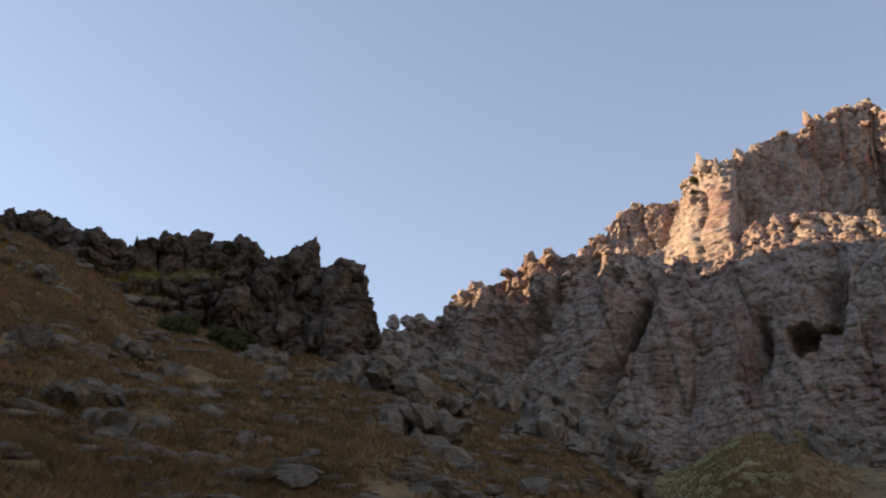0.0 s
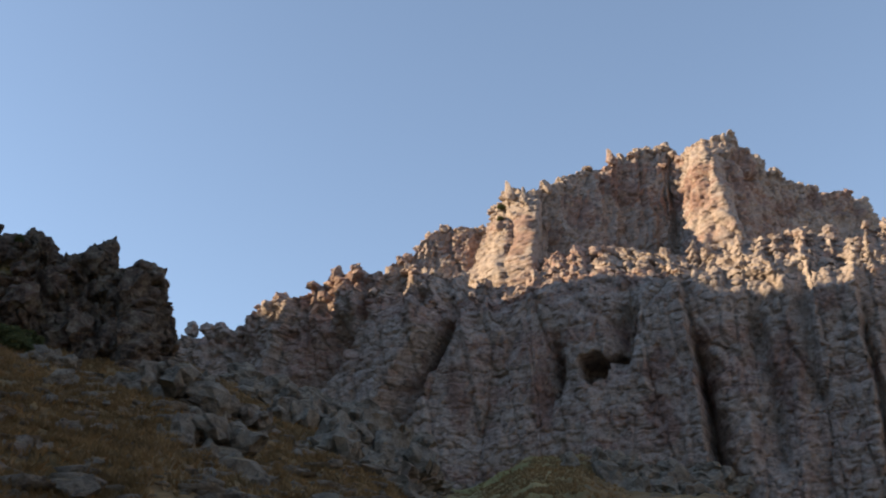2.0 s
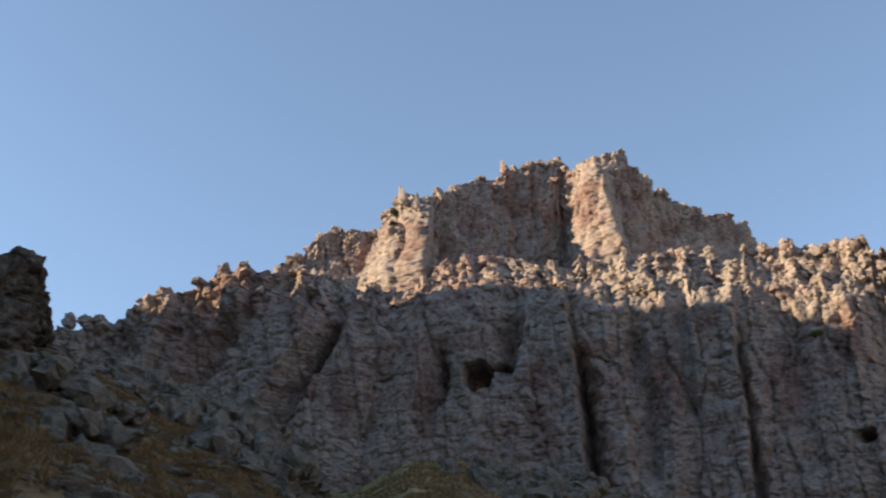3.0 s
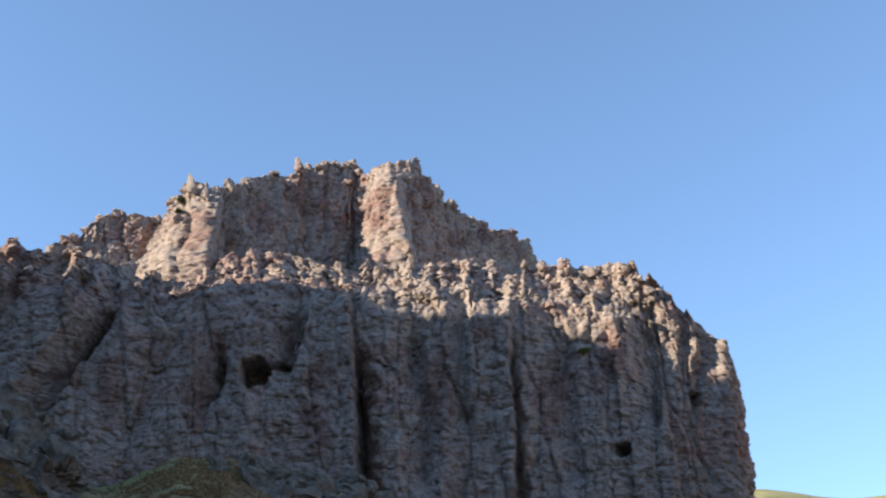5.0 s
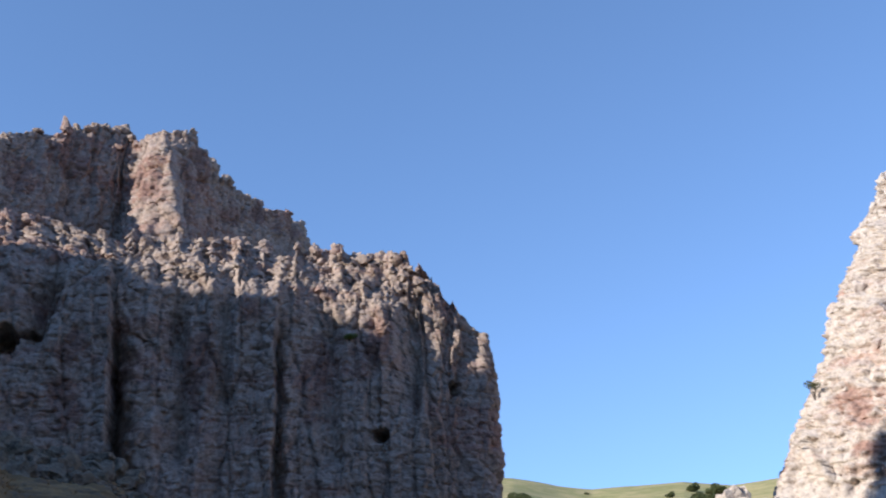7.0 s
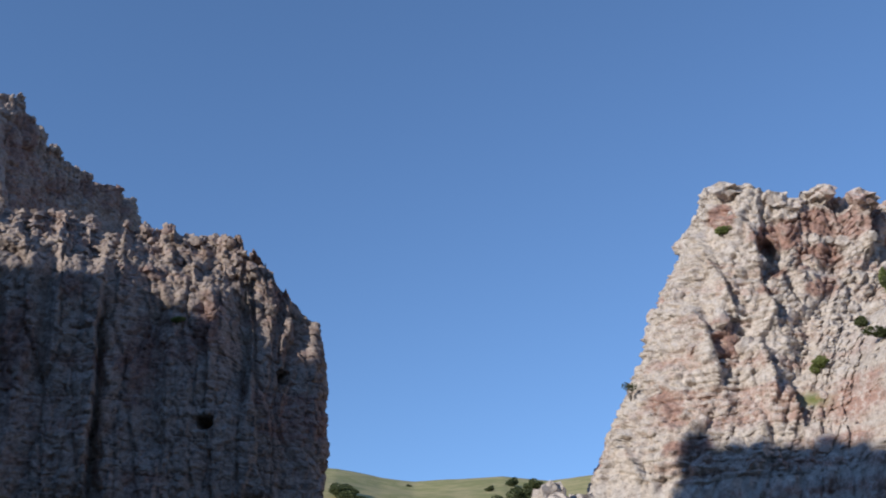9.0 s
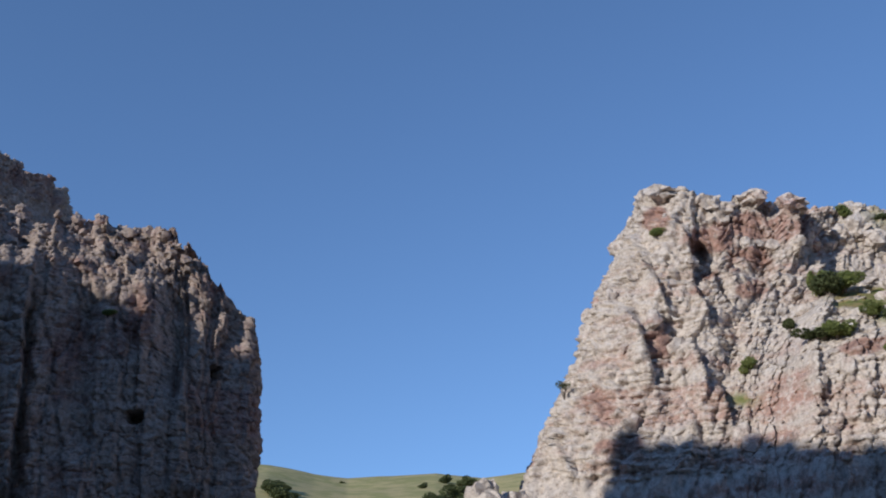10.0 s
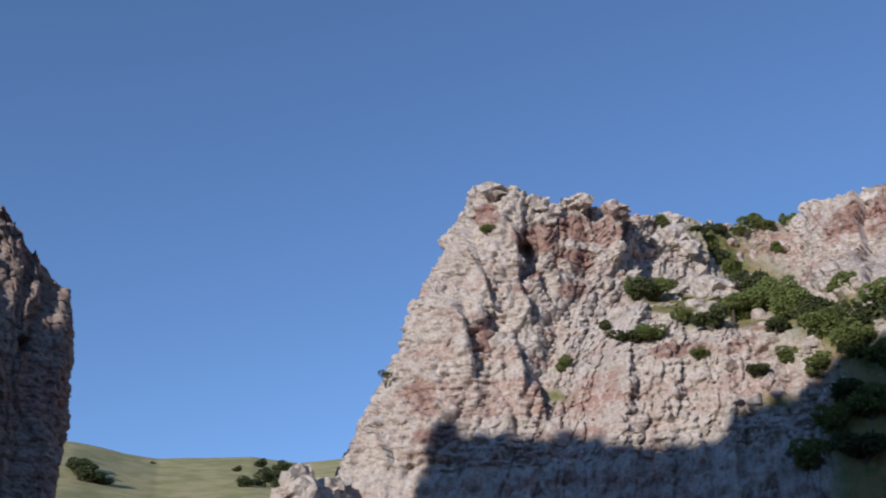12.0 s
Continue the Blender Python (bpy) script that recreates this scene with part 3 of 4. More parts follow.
# the cleft at bearing 67.9 is carved to stand in for a shrub's shadow
RIGHT_FEATURES = [("cleft", 62.3, 19.6, 64.0, 16.4, 0.42, 3.0), ("cleft", 61.1, 14.6, 61.1, 12.4, 0.22, 2.6), ("cleft", 63.0, 11.6, 63.0, 10.0, 0.3, 3.0), ("cleft", 67.9, 19.8, 68.4, 17.4, 0.4, 4.0),
                  ("cave", 54.3, 9.9, 0.3, 0.35, 2.0), ("cave", 62.4, 19.3, 0.45, 0.5, 3.0), ("rib", 67.4, 18.6, 67.2, 21.0, 1.6, 3.0), ("rib", 60.6, 16.0, 59.9, 20.5, 1.6, 1.8),
                  ("rib", 62.6, 15.5, 61.6, 21.0, 2.2, 2.6), ("rib", 59.6, 12.5, 58.6, 16.5, 2.0, 2.0), ("rib", 63.2, 10.2, 62.8, 12.0, 1.6, 2.8), ("rib", 68.4, 17.2, 68.0, 21.0, 2.4, 4.0),
                  ("rib", 62.0, 12.0, 61.8, 14.5, 1.4, 2.0), ("rib", 72.2, 18.2, 72.0, 20.4, 2.0, 2.5), ("cave", 72.0, 15.4, 0.4, 0.25, 2.0), ("rib", 54.8, 8.0, 54.5, 10.5, 1.4, 1.6),
                  ("rib", 81.0, 16.0, 81.0, 21.0, 2.6, 4.0)]
right_face, right_face_pts = rock_sheet("right_face", RIGHT_TOP, RIGHT_LOW, ROCK_RIGHT, 740, 350, right_profile, 24, 2, seed=83, features=RIGHT_FEATURES, turf=right_turf,
                                   jag=1.5, big=1.8, mid=1.05, block=1.0, fine=0.46, beds=0.28, bed_height=2.6, stretch=3.2)
right_cliff = cliff_thing("cliff", "sunlit pale pinkish rock cliff with grassy ledges and shrubs", right_face)


stain(right_face, [(63.2, 20.2, 1.3, 0.9), (65.4, 20.6, 1.3, 0.7), (67.6, 20.4, 1.6, 0.8), (64.9, 18.9, 1.1, 0.7), (62.7, 17.8, 0.8, 0.9), (60.3, 21.4, 0.6, 0.6), (64.9, 17.4, 1.0, 0.5), (56.3, 11.4, 0.8, 1.3),
                   (59.9, 14.4, 0.6, 1.3), (57.4, 9.6, 1.4, 0.5), (71.5, 13.8, 2.2, 0.35), (76.0, 15.0, 1.8, 0.35), (80.6, 19.9, 2.0, 1.1), (82.4, 20.4, 1.2, 0.8)], 93, 0.95)


OUT_TOP = [(-42, 74, 21.3), (-36, 73, 21), (-33, 73, 20.6), (-29.5, 73, 20.8), (-27.45, 70, 20.1), (-26.32, 70, 20.06), (-25.08, 70, 19.96), (-23.9, 70, 20.34), (-23.29, 70, 20.12),
           (-22.75, 70, 20.35), (-22.13, 70, 20.03), (-21.45, 70, 20.18), (-20.8, 70, 20.57), (-20.03, 70, 20.1), (-19.52, 70, 19.78), (-18.91, 70, 19.29), (-18.28, 68.5, 19.23),
           (-17.88, 68.5, 18.65), (-17.39, 68.5, 19.46), (-16.88, 68.5, 19.94), (-16.33, 68.5, 19.66), (-16.06, 68.5, 19.12), (-14.92, 68.5, 19.25), (-14.33, 68.5, 19.05),
           (-14.17, 70, 17.3), (-13.76, 70, 16.9), (-13.49, 70, 16.17), (-13.49, 84, 12.2)]
OUT_LOW = [(a if a < -14 else a + 0.3, (r - 6) if i < 27 else r - 1, 6) for i, (a, r, e) in enumerate(OUT_TOP)]


def outcrop_turf(p, h):
    """Dry grass on two sloping ledges of the outcrop."""
    az, el = angles(p)
    n = fbm(p / 4.0, 3, 141)
    ledges = np.exp(-((el - 18.4 + 0.5 * n) / 0.32) ** 2) + np.exp(-((el - 17.0 + 0.6 * n) / 0.3) ** 2) * (az < -24)
    return ledges * (1 - smooth(-21.5, -19.5, az)) * smooth(-0.35, 0.0, n) * (h < 1)


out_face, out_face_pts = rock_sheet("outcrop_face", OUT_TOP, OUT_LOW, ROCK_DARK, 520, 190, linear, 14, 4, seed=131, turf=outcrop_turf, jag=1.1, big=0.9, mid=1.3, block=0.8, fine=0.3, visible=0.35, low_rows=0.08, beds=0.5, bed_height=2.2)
outcrop = cliff_thing("rock_outcrop", "backlit dark rock outcrop with lichen at the head of the grass slope", out_face)

# unseen ridge added to shade the gorge; crest set to cast the shadow edges
SHADE_RIDGE = [(-130, y, z) for y, z in ((205, 60), (170, 70), (150, 82), (144, 79), (141, 78), (139.4, 79.5), (136.1, 82.5), (130.9, 88.5), (126.2, 91.8), (122.6, 92.5), (120.8, 90.2), (117.6, 92.5), (113.9, 94.2), (111, 92.8), (108.8, 95), (107.4, 99),
                                  (104, 101), (99, 94), (97, 76), (84.4, 76), (83.7, 88), (83.3, 95.4), (82.2, 96.4), (80.4, 96.1), (80.1, 94.4), (74.6, 94.5), (70.1, 94.8), (69.7, 96.2), (66.1, 95.5), (63.4, 94), (59.1, 92.6), (54.1, 92.9),
                                  (49.9, 94.2), (49, 96.4), (46, 96.8), (45.3, 98.2), (43.6, 97.1), (42, 99.2), (36, 102), (10, 106), (-60, 95), (-120, 70))]


def build_shade_ridge():
    rng = np.array(SHADE_RIDGE, float)
    az = np.degrees(np.arctan2(rng[:, 0], rng[:, 1]))
    r = np.hypot(rng[:, 0], rng[:, 1])
    top = np.stack([az, r, np.degrees(np.arctan2(rng[:, 2] - EYE[2], r))], -1)[::-1]
    low = np.stack([az, r - 22, r * 0 + 10], -1)[::-1]
    me, _ = rock_sheet("shade_ridge_face", top, low, ROCK_DARK, 640, 70, linear, 60, 30, seed=171, jag=0.9, big=1.5, mid=1.0, block=0.8, fine=0.4)
    return cliff_thing("added_unseen_wall", "unseen dark rock ridge added to shade the gorge", me)


build_shade_ridge()


# unseen pale wall added behind the eye to bounce sunlight onto the cliffs
def build_bounce_wall():
    az = np.arange(98, 190, 8.0)
    top = np.stack([az, 172 + 8 * np.sin(az * 0.2), 21 + 1.5 * np.sin(az * 0.13)], -1)
    low = np.stack([az, 150 + 8 * np.sin(az * 0.2), az * 0 + 4], -1)
    me, _ = rock_sheet("bounce_wall_face", top, low, ROCK_RIGHT, 260, 50, linear, 50, 20, seed=231, jag=2.5, big=3.0, mid=2.0, block=1.5, fine=0.5)
    return cliff_thing("added_unseen_wall", "unseen pale rock wall added to bounce sunlight", me)


build_bounce_wall()


# ---- loose and standing rock ----
def near_point(pts, az, el, reach=0.35):
    """The nearest point of a rock face in that direction."""
    flat = pts.reshape(-1, 3)
    a, e = angles(flat)
    d = np.hypot((a - az) * math.cos(radians(el)), e - el)
    ok = np.where(d < max(reach, d.min() + 0.05))[0]
    best = ok[np.argmin(np.hypot(flat[ok, 0], flat[ok, 1]) + 6 * d[ok])]
    return Vector(flat[best])


def turned(rng, at, sx, sy, sz, tilt=0.35):
    return Matrix.LocRotScale(at, Euler((rng.uniform(-tilt, tilt), rng.uniform(-tilt, tilt), rng.uniform(0, 6.28))), (sx, sy, sz))


def piece(name, me, parent, m):
    ob = new(name, me)
    ob.parent = parent
    ob.matrix_basis = m
    return ob


def stand_on_rim(parent, face, spikes, blocks, count, az0, az1, lo, hi, seed):
    """Stone towers and blocks along a broken rim."""
    rng = np.random.default_rng(seed)
    rim = face[:, -1]
    az, _ = angles(rim)
    ok = np.where((az > az0) & (az < az1))[0]
    ok = ok[(az[ok] < 17.8) | (az[ok] > 20.4) | (az[ok] > 50) | (rim[ok, 2] < 60)]
    for k in range(count):
        at = Vector(rim[rng.choice(ok)])
        w = rng.uniform(lo, hi)
        if rng.random() < 0.3:
            piece("pinnacle", spikes[rng.integers(len(spikes))], parent, turned(rng, at - Vector((0, 0, 0.6 * w)), w * 1.3, w * 1.3, w * rng.uniform(0.8, 1.5), 0.15))
        else:
            piece("rock_block", blocks[rng.integers(len(blocks))], parent, turned(rng, at - Vector((0, 0, 0.42 * w)), w * 1.3, w * 1.2, w * rng.uniform(0.8, 1.3)))


def stud_face(parent, face, blocks, count, az0, az1, el0, el1, lo, hi, seed):
    """Blocks that stand out of a face, sunk in it by more than half."""
    rng = np.random.default_rng(seed)
    flat = face.reshape(-1, 3)
    az, el = angles(flat)
    ok = np.where((az > az0) & (az < az1) & (el > el0) & (el < el1))[0]
    for k in rng.choice(ok, count):
        w = lo + (hi - lo) * rng.random() ** 2
        piece("rock_block", blocks[rng.integers(len(blocks))], parent, turned(rng, Vector(flat[k]), w, w, w * rng.uniform(0.8, 1.5)))


def rock_set(name, material, seed, n=7, sub=2):
    return [rock_mesh(name, seed + k, material, sub) for k in range(n)]


crag_spikes = [spike_mesh("pinnacle", 500 + k, ROCK_MAIN) for k in range(7)]
crag_blocks = rock_set("crag_block", ROCK_MAIN, 520, 7, 3)
pale_blocks = rock_set("pale_block", ROCK_RIGHT, 560, 7, 3)
slope_blocks = [rock_mesh("slope_block", 595 + k, ROCK_SLOPE, 2, 12, 0.24) for k in range(5)]
small_crag_blocks = rock_set("crag_block", ROCK_MAIN, 530, 7)
small_pale_blocks = rock_set("pale_block", ROCK_RIGHT, 570, 7)
dark_blocks = [rock_mesh("dark_block", 580 + k, ROCK_DARK, 3, 11, 0.2) for k in range(5)]

stand_on_rim(main_cliff, main_face_pts, crag_spikes, small_crag_blocks, 44, -9, 5.5, 0.8, 1.8, 1)
stand_on_rim(main_cliff, main_face_pts, crag_spikes, small_crag_blocks, 80, 5.5, 33, 0.8, 1.6, 2)
stand_on_rim(butte, butte_face_pts, crag_spikes, small_crag_blocks, 84, -0.6, 26, 0.7, 1.5, 3)
stand_on_rim(right_cliff, right_face_pts, pale_blocks, pale_blocks, 80, 59.5, 84, 0.9, 2.3, 4)
stand_on_rim(outcrop, out_face_pts, dark_blocks, dark_blocks, 50, -36, -14.6, 0.6, 1.5, 5)
stud_face(outcrop, out_face_pts, dark_blocks, 45, -35, -14.2, 13.5, 20, 0.6, 2.0, 9)

stud_face(main_cliff, main_face_pts, small_crag_blocks, 110, -3, 33.5, 18.4, 21, 0.5, 1.4, 11)
stud_face(butte, butte_face_pts, small_crag_blocks, 60, 0, 25, 20.3, 25.5, 0.7, 1.8, 12)
stud_face(right_cliff, right_face_pts, small_pale_blocks, 170, 55, 80, 7.5, 21.5, 0.8, 2.6, 13)

# two stones that stand alone on the saddle, the twin towers of the upper tier, knobs of the pale cliff
for az, el, w, h, k in ((-11.45, 16.35, 1.7, 2.2, 2), (-10.45, 16.5, 2.6, 2.0, 4), (-9.75, 16.55, 2.2, 1.6, 5)):
    at = Vector(polar(az, 144, EYE[2] + 144 * math.tan(radians(el))))
    piece("standing_stone", crag_blocks[k], main_cliff, Matrix.LocRotScale(at, Euler((0.1, 0.2, az)), (w, w, h)))
for az, el, w, h in ((6.65, 24.3, 2.0, 3.0), (7.25, 24.1, 1.3, 2.6), (12.8, 25.8, 2.0, 2.6)):
    piece("pinnacle", crag_spikes[1], butte, Matrix.LocRotScale(near_point(butte_face_pts, az, el - 0.3, 0.5), Euler((0, 0, az)), (w, w, h)))
for az, el, w, h in ((65.7, 22.0, 4.0, 3.2), (67.7, 21.5, 4.2, 3.2), (61.0, 22.8, 4.5, 3.0)):
    piece("rock_block", pale_blocks[3], right_cliff, Matrix.LocRotScale(near_point(right_face_pts, az, el, 0.5), Euler((0.1, 0.1, az)), (w, w, h)))

for az, el, w, h in ((73.1, 17.3, 5.2, 5.0), (74.0, 17.2, 4.2, 3.6), (72.3, 17.2, 3.6, 3.4), (70.9, 19.6, 4.4, 4.0), (71.7, 19.2, 4.0, 4.2), (70.2, 19.3, 3.4, 3.0)):
    piece("rock_block", pale_blocks[int(az * 10) % 7], right_cliff, Matrix.LocRotScale(near_point(right_face_pts, az, el, 0.5), Euler((0.1, 0.1, az)), (w, w, h)))

# the low pale crag beside the gap, and a pale rock on the hill
low_crag = tagged(thing("crag", polar(50.9, 122, 11.7)), "low pale rock crag at the foot of the sunlit cliff", "rock")
rng = np.random.default_rng(61)
for k in range(44):
    w = rng.uniform(2.4, 4.2)
    piece("rock_block", pale_blocks[k % 7], low_crag, turned(rng, Vector((rng.uniform(-3.1, 3.1), rng.uniform(-1.6, 1.6), rng.uniform(-6.5, 3.9))), w, w, w * 1.3))

# ---- boulders on the slopes ----
boulder_meshes = [rock_mesh("boulder", 620 + k, ROCK_BOULDER, 2, 12, 0.25) for k in range(9)]
large_meshes = [rock_mesh("boulder", 640 + k, ROCK_BOULDER, 3, 12, 0.27) for k in range(5)]


def ground_point(az, r, sink=0.0):
    z = ground_z(np.array([az], float), np.array([r], float))[0]
    return Vector(polar(az, r, z - sink))


def boulder(az, r, w, h, rng, label, group="boulders on the slope"):
    ob = new("boulder", large_meshes[rng.integers(5)] if w > 1.7 else boulder_meshes[rng.integers(9)])
    ob.matrix_basis = turned(rng, ground_point(az, r, -0.10 * h), w, w * rng.uniform(0.75, 1.1), h, 0.2)
    return tagged(ob, label, "boulder", group)


rng = np.random.default_rng(77)
for k in range(110):
    az = rng.uniform(-33, 1)
    r = rng.uniform(30, 66 if az < -13 else 90)
    w = 0.5 + 1.3 * rng.random() ** 3
    boulder(az, r, w, w * rng.uniform(0.5, 0.9), rng, "grey lichened boulder lying in dry grass on the slope")
for k in range(30):  # a rib of rock that crosses the slope
    t = rng.random()
    az, r = -13.5 + 4.5 * t + rng.normal() * 0.9, 66 - 26 * t + rng.normal() * 2
    w = rng.uniform(0.7, 1.7)
    boulder(az, r, w, w * rng.uniform(0.7, 1.1), rng, "weathered grey boulder of a rock rib in the slope", "boulders of the rock rib")
for k in range(45):  # broken rock below the cliff foot
    az, r = rng.uniform(-3.4, 2.0), rng.uniform(56, 72)
    w = rng.uniform(1.0, 2.8)
    boulder(az, r, w, w * rng.uniform(0.7, 1.2), rng, "angular grey boulder piled below the cliff foot", "boulders below the cliff")
for k in range(45):
    az, r = rng.uniform(-10, 3), rng.uniform(84, 104)
    w = rng.uniform(1.2, 3.4)
    boulder(az, r, w, w * rng.uniform(0.7, 1.2), rng, "fallen grey rock at the foot of the cliff", "boulders below the cliff")
for k in range(60):  # rubble beside the green mound
    az, r = rng.uniform(11.2, 19.5), rng.uniform(84, 105)
    w = rng.uniform(1.0, 2.6)
    boulder(az, r, w, w * rng.uniform(0.6, 1.1), rng, "dark rubble block beside the grassy mound", "rubble by the mound")


def slope_crag(az, r, wide, high, count, seed, label):
    """A low knot of jointed rock that breaks through the turf."""
    t = tagged(thing("rock_outcrop", ground_point(az, r)), label, "rock", "rock knots on the slope")
    rng = np.random.default_rng(seed)
    for k in range(count):
        w = rng.uniform(0.28, 0.5) * high + 0.4
        x = rng.normal() * 0.33
        at = Vector((x * wide, rng.normal() * 0.18 * wide, rng.uniform(-0.25, 0.55) * high * max(0.2, 1 - 1.4 * abs(x))))
        piece("rock_block", slope_blocks[k % 5], t, turned(rng, at, w * 1.15, w, w * rng.uniform(0.8, 1.3)))
    return t


for az, r, wide, high, count in ((-12.8, 60, 3.2, 2.2, 18), (-11.4, 52, 3.4, 2.8, 20), (-10.6, 45, 2.8, 2.0, 14), (-8.6, 62, 2.8, 1.8, 14), (-2.6, 64, 3.6, 3.2, 20), (-0.2, 63, 4.0, 3.2, 22),
                                 (-20.5, 36, 2.2, 0.8, 10), (-17.2, 41, 2.0, 0.7, 8), (-26.0, 47, 2.2, 0.8, 8), (-29.0, 35, 2.0, 0.8, 8), (-14.8, 53, 2.4, 0.8, 8),
                                 (-5.6, 76, 4.0, 2.8, 18), (-3.8, 90, 5.0, 3.4, 20), (-6.6, 94, 4.4, 3.0, 16), (-0.8, 96, 5.4, 3.6, 20), (-18.5, 59, 2.4, 0.9, 8), (-31.0, 56, 2.2, 0.9, 8),
                                 (11.4, 98, 5.0, 3.0, 20), (13.2, 100, 6.5, 3.2, 24), (15.2, 101, 6.5, 3.0, 24), (17.0, 102, 5.5, 2.8, 20), (10.6, 90, 4.0, 2.4, 16), (12.2, 88, 4.5, 2.2, 16), (14.2, 94, 5.0, 2.4, 16)):
    slope_crag(az, r, wide, high, count, int(1000 + az * 7 + r), "dark jointed rock knot breaking through the dry grass")


def scree(count, seed):
    """Small stones and low ledges strewn over the slopes, in drifts."""
    rng = np.random.default_rng(seed)
    shapes = []
    for k in range(8):
        me = rock_mesh("stone", 660 + k, ROCK_SLOPE, 1, 9, 0.16)
        co = np.empty(len(me.vertices) * 3, np.float32)
        me.vertices.foreach_get("co", co)
        tri = np.empty(len(me.polygons) * 3, np.int32)
        me.polygons.foreach_get("vertices", tri)
        shapes.append((co.reshape(-1, 3), tri.reshape(-1, 3)))
    az, r = rng.uniform(-34, 18, count * 4), rng.uniform(25, 104, count * 4)
    p = polar(az, r, r * 0)
    drift = fbm(p / 9.0, 3, 66) + 0.5 * fbm(p / 2.5, 2, 67)
    inside = (r < np.interp(az, [-34, -14, -12, 0, 20], [68, 66, 88, 103, 104])) & ~((az > 3) & (az < 11.5)) & ~((az > 2) & (r < 86))
    pick = np.where(inside & (drift > -0.1))[0][:count]
    base = polar(az[pick], r[pick], ground_z(az[pick], r[pick]))
    verts, tris, at = [], [], 0
    for b in base:
        co, tri = shapes[rng.integers(len(shapes))]
        w = 0.2 + 0.9 * rng.random() ** 3
        turn = math.atan2(-b[0], b[1]) + rng.normal() * 0.4
        c, sn = math.cos(turn), math.sin(turn)
        co = co * np.array([rng.uniform(1.0, 2.2), 1.0, 1.0])
        q = np.stack([co[:, 0] * c - co[:, 1] * sn, co[:, 0] * sn + co[:, 1] * c, co[:, 2] * rng.uniform(0.3, 0.7)], -1) * w
        verts.append(q + b + np.array([0, 0, 0.02 * w]))
        tris.append(tri + at)
        at += len(co)
    v, t = np.concatenate(verts), np.concatenate(tris)
    me = bpy.data.meshes.new("scree")
    me.vertices.add(len(v))
    me.vertices.foreach_set("co", v.astype(np.float32).ravel())
    me.loops.add(t.size)
    me.loops.foreach_set("vertex_index", t.ravel().astype(np.int32))
    me.polygons.add(len(t))
    me.polygons.foreach_set("loop_start", np.arange(0, t.size, 3, dtype=np.int32))
    me.update(calc_edges=True)
    me.materials.append(ROCK_SLOPE)
    return tagged(new("scree", me), "small grey stones strewn through the dry grass", "stones", kind="stuff")


scree(2300, 71)


# ---- plants ----
def leaf_cloud(name, material, lobes, count, size, seed):
    """Leaves, each a small folded blade, on the skins of several uneven lobes (x, y, z, rx, ry, rz)."""
    rng = np.random.default_rng(seed)
    verts, faces = [], []
    weights = np.array([l[3] * l[4] + l[4] * l[5] for l in lobes])
    which = rng.choice(len(lobes), count, p=weights / weights.sum())
    for k in which:
        x, y, z, rx, ry, rz = lobes[k]
        n = rng.normal(size=3)
        n /= np.linalg.norm(n)
        rad = rng.uniform(0.75, 1.12)
        c = np.array([x + n[0] * rx * rad, y + n[1] * ry * rad, max(z + n[2] * rz * rad, 0.03)])
        a = rng.normal(size=3)
        a /= np.linalg.norm(a)
        b = np.cross(a, rng.normal(size=3))
        b /= np.linalg.norm(b) + 1e-9
        s = size * rng.uniform(0.6, 1.4)
        i = len(verts)
        fold = np.cross(a, b) * s * 0.25
        verts += [c - a * s, c + b * s * 0.5 + fold, c + a * s, c - b * s * 0.5 + fold]
        faces += [(i, i + 1, i + 2), (i, i + 2, i + 3)]
    me = bpy.data.meshes.new(name)
    me.from_pydata([tuple(v) for v in verts], [], faces)
    me.materials.append(material)
    return me


def limbs(name, ends, base, material):
    """Tapered stems from the base to each end."""
    bm = bmesh.new()
    for k, (end, r0) in enumerate(ends):
        end, start = Vector(end), Vector(base)
        mid = start.lerp(end, 0.5) + Vector((0.08 * math.sin(k * 3), 0.08 * math.cos(k * 5), 0.05)) * (end - start).length
        rings = []
        for p, r in ((start, r0), (mid, r0 * 0.65), (end, r0 * 0.25)):
            rings.append([bm.verts.new(p + Vector((math.cos(a), math.sin(a), 0)) * r) for a in (0, 1.05, 2.1, 3.14, 4.19, 5.24)])
        for lower, upper in zip(rings, rings[1:]):
            for q in range(6):
                bm.faces.new((lower[q], lower[(q + 1) % 6], upper[(q + 1) % 6], upper[q]))
    me = bpy.data.meshes.new(name)
    bm.to_mesh(me)
    bm.free()
    me.materials.append(material)
    return me


def shrub(seed, leaf, wide, high, count, size, stem=0.0):
    """A shrub about 1 m wide in its own units, on short stems."""
    rng = np.random.default_rng(seed)
    lobes = []
    for k in range(8):
        a, d = rng.uniform(0, 6.28), rng.uniform(0, 0.36)
        lobes.append((d * math.cos(a) * wide, d * math.sin(a) * wide, stem + high * rng.uniform(0.18, 0.72), wide * rng.uniform(0.13, 0.27), wide * rng.uniform(0.13, 0.27), high * rng.uniform(0.16, 0.34)))
    crown = leaf_cloud("crown", leaf, lobes, count, size, seed)
    stems = limbs("trunk", [((l[0], l[1], l[2]), 0.035 * wide) for l in lobes[:6]], (0, 0, -0.1), BARK)
    return crown, stems


shrub_kinds = [shrub(700 + k, LEAF if k % 3 else LEAF_DARK, 1.0, 0.62 + 0.08 * (k % 3), 1800, 0.05) for k in range(6)]
tree_kinds = [shrub(720 + k, LEAF_DARK, 1.0, 0.75, 900, 0.06, 0.02) for k in range(3)]


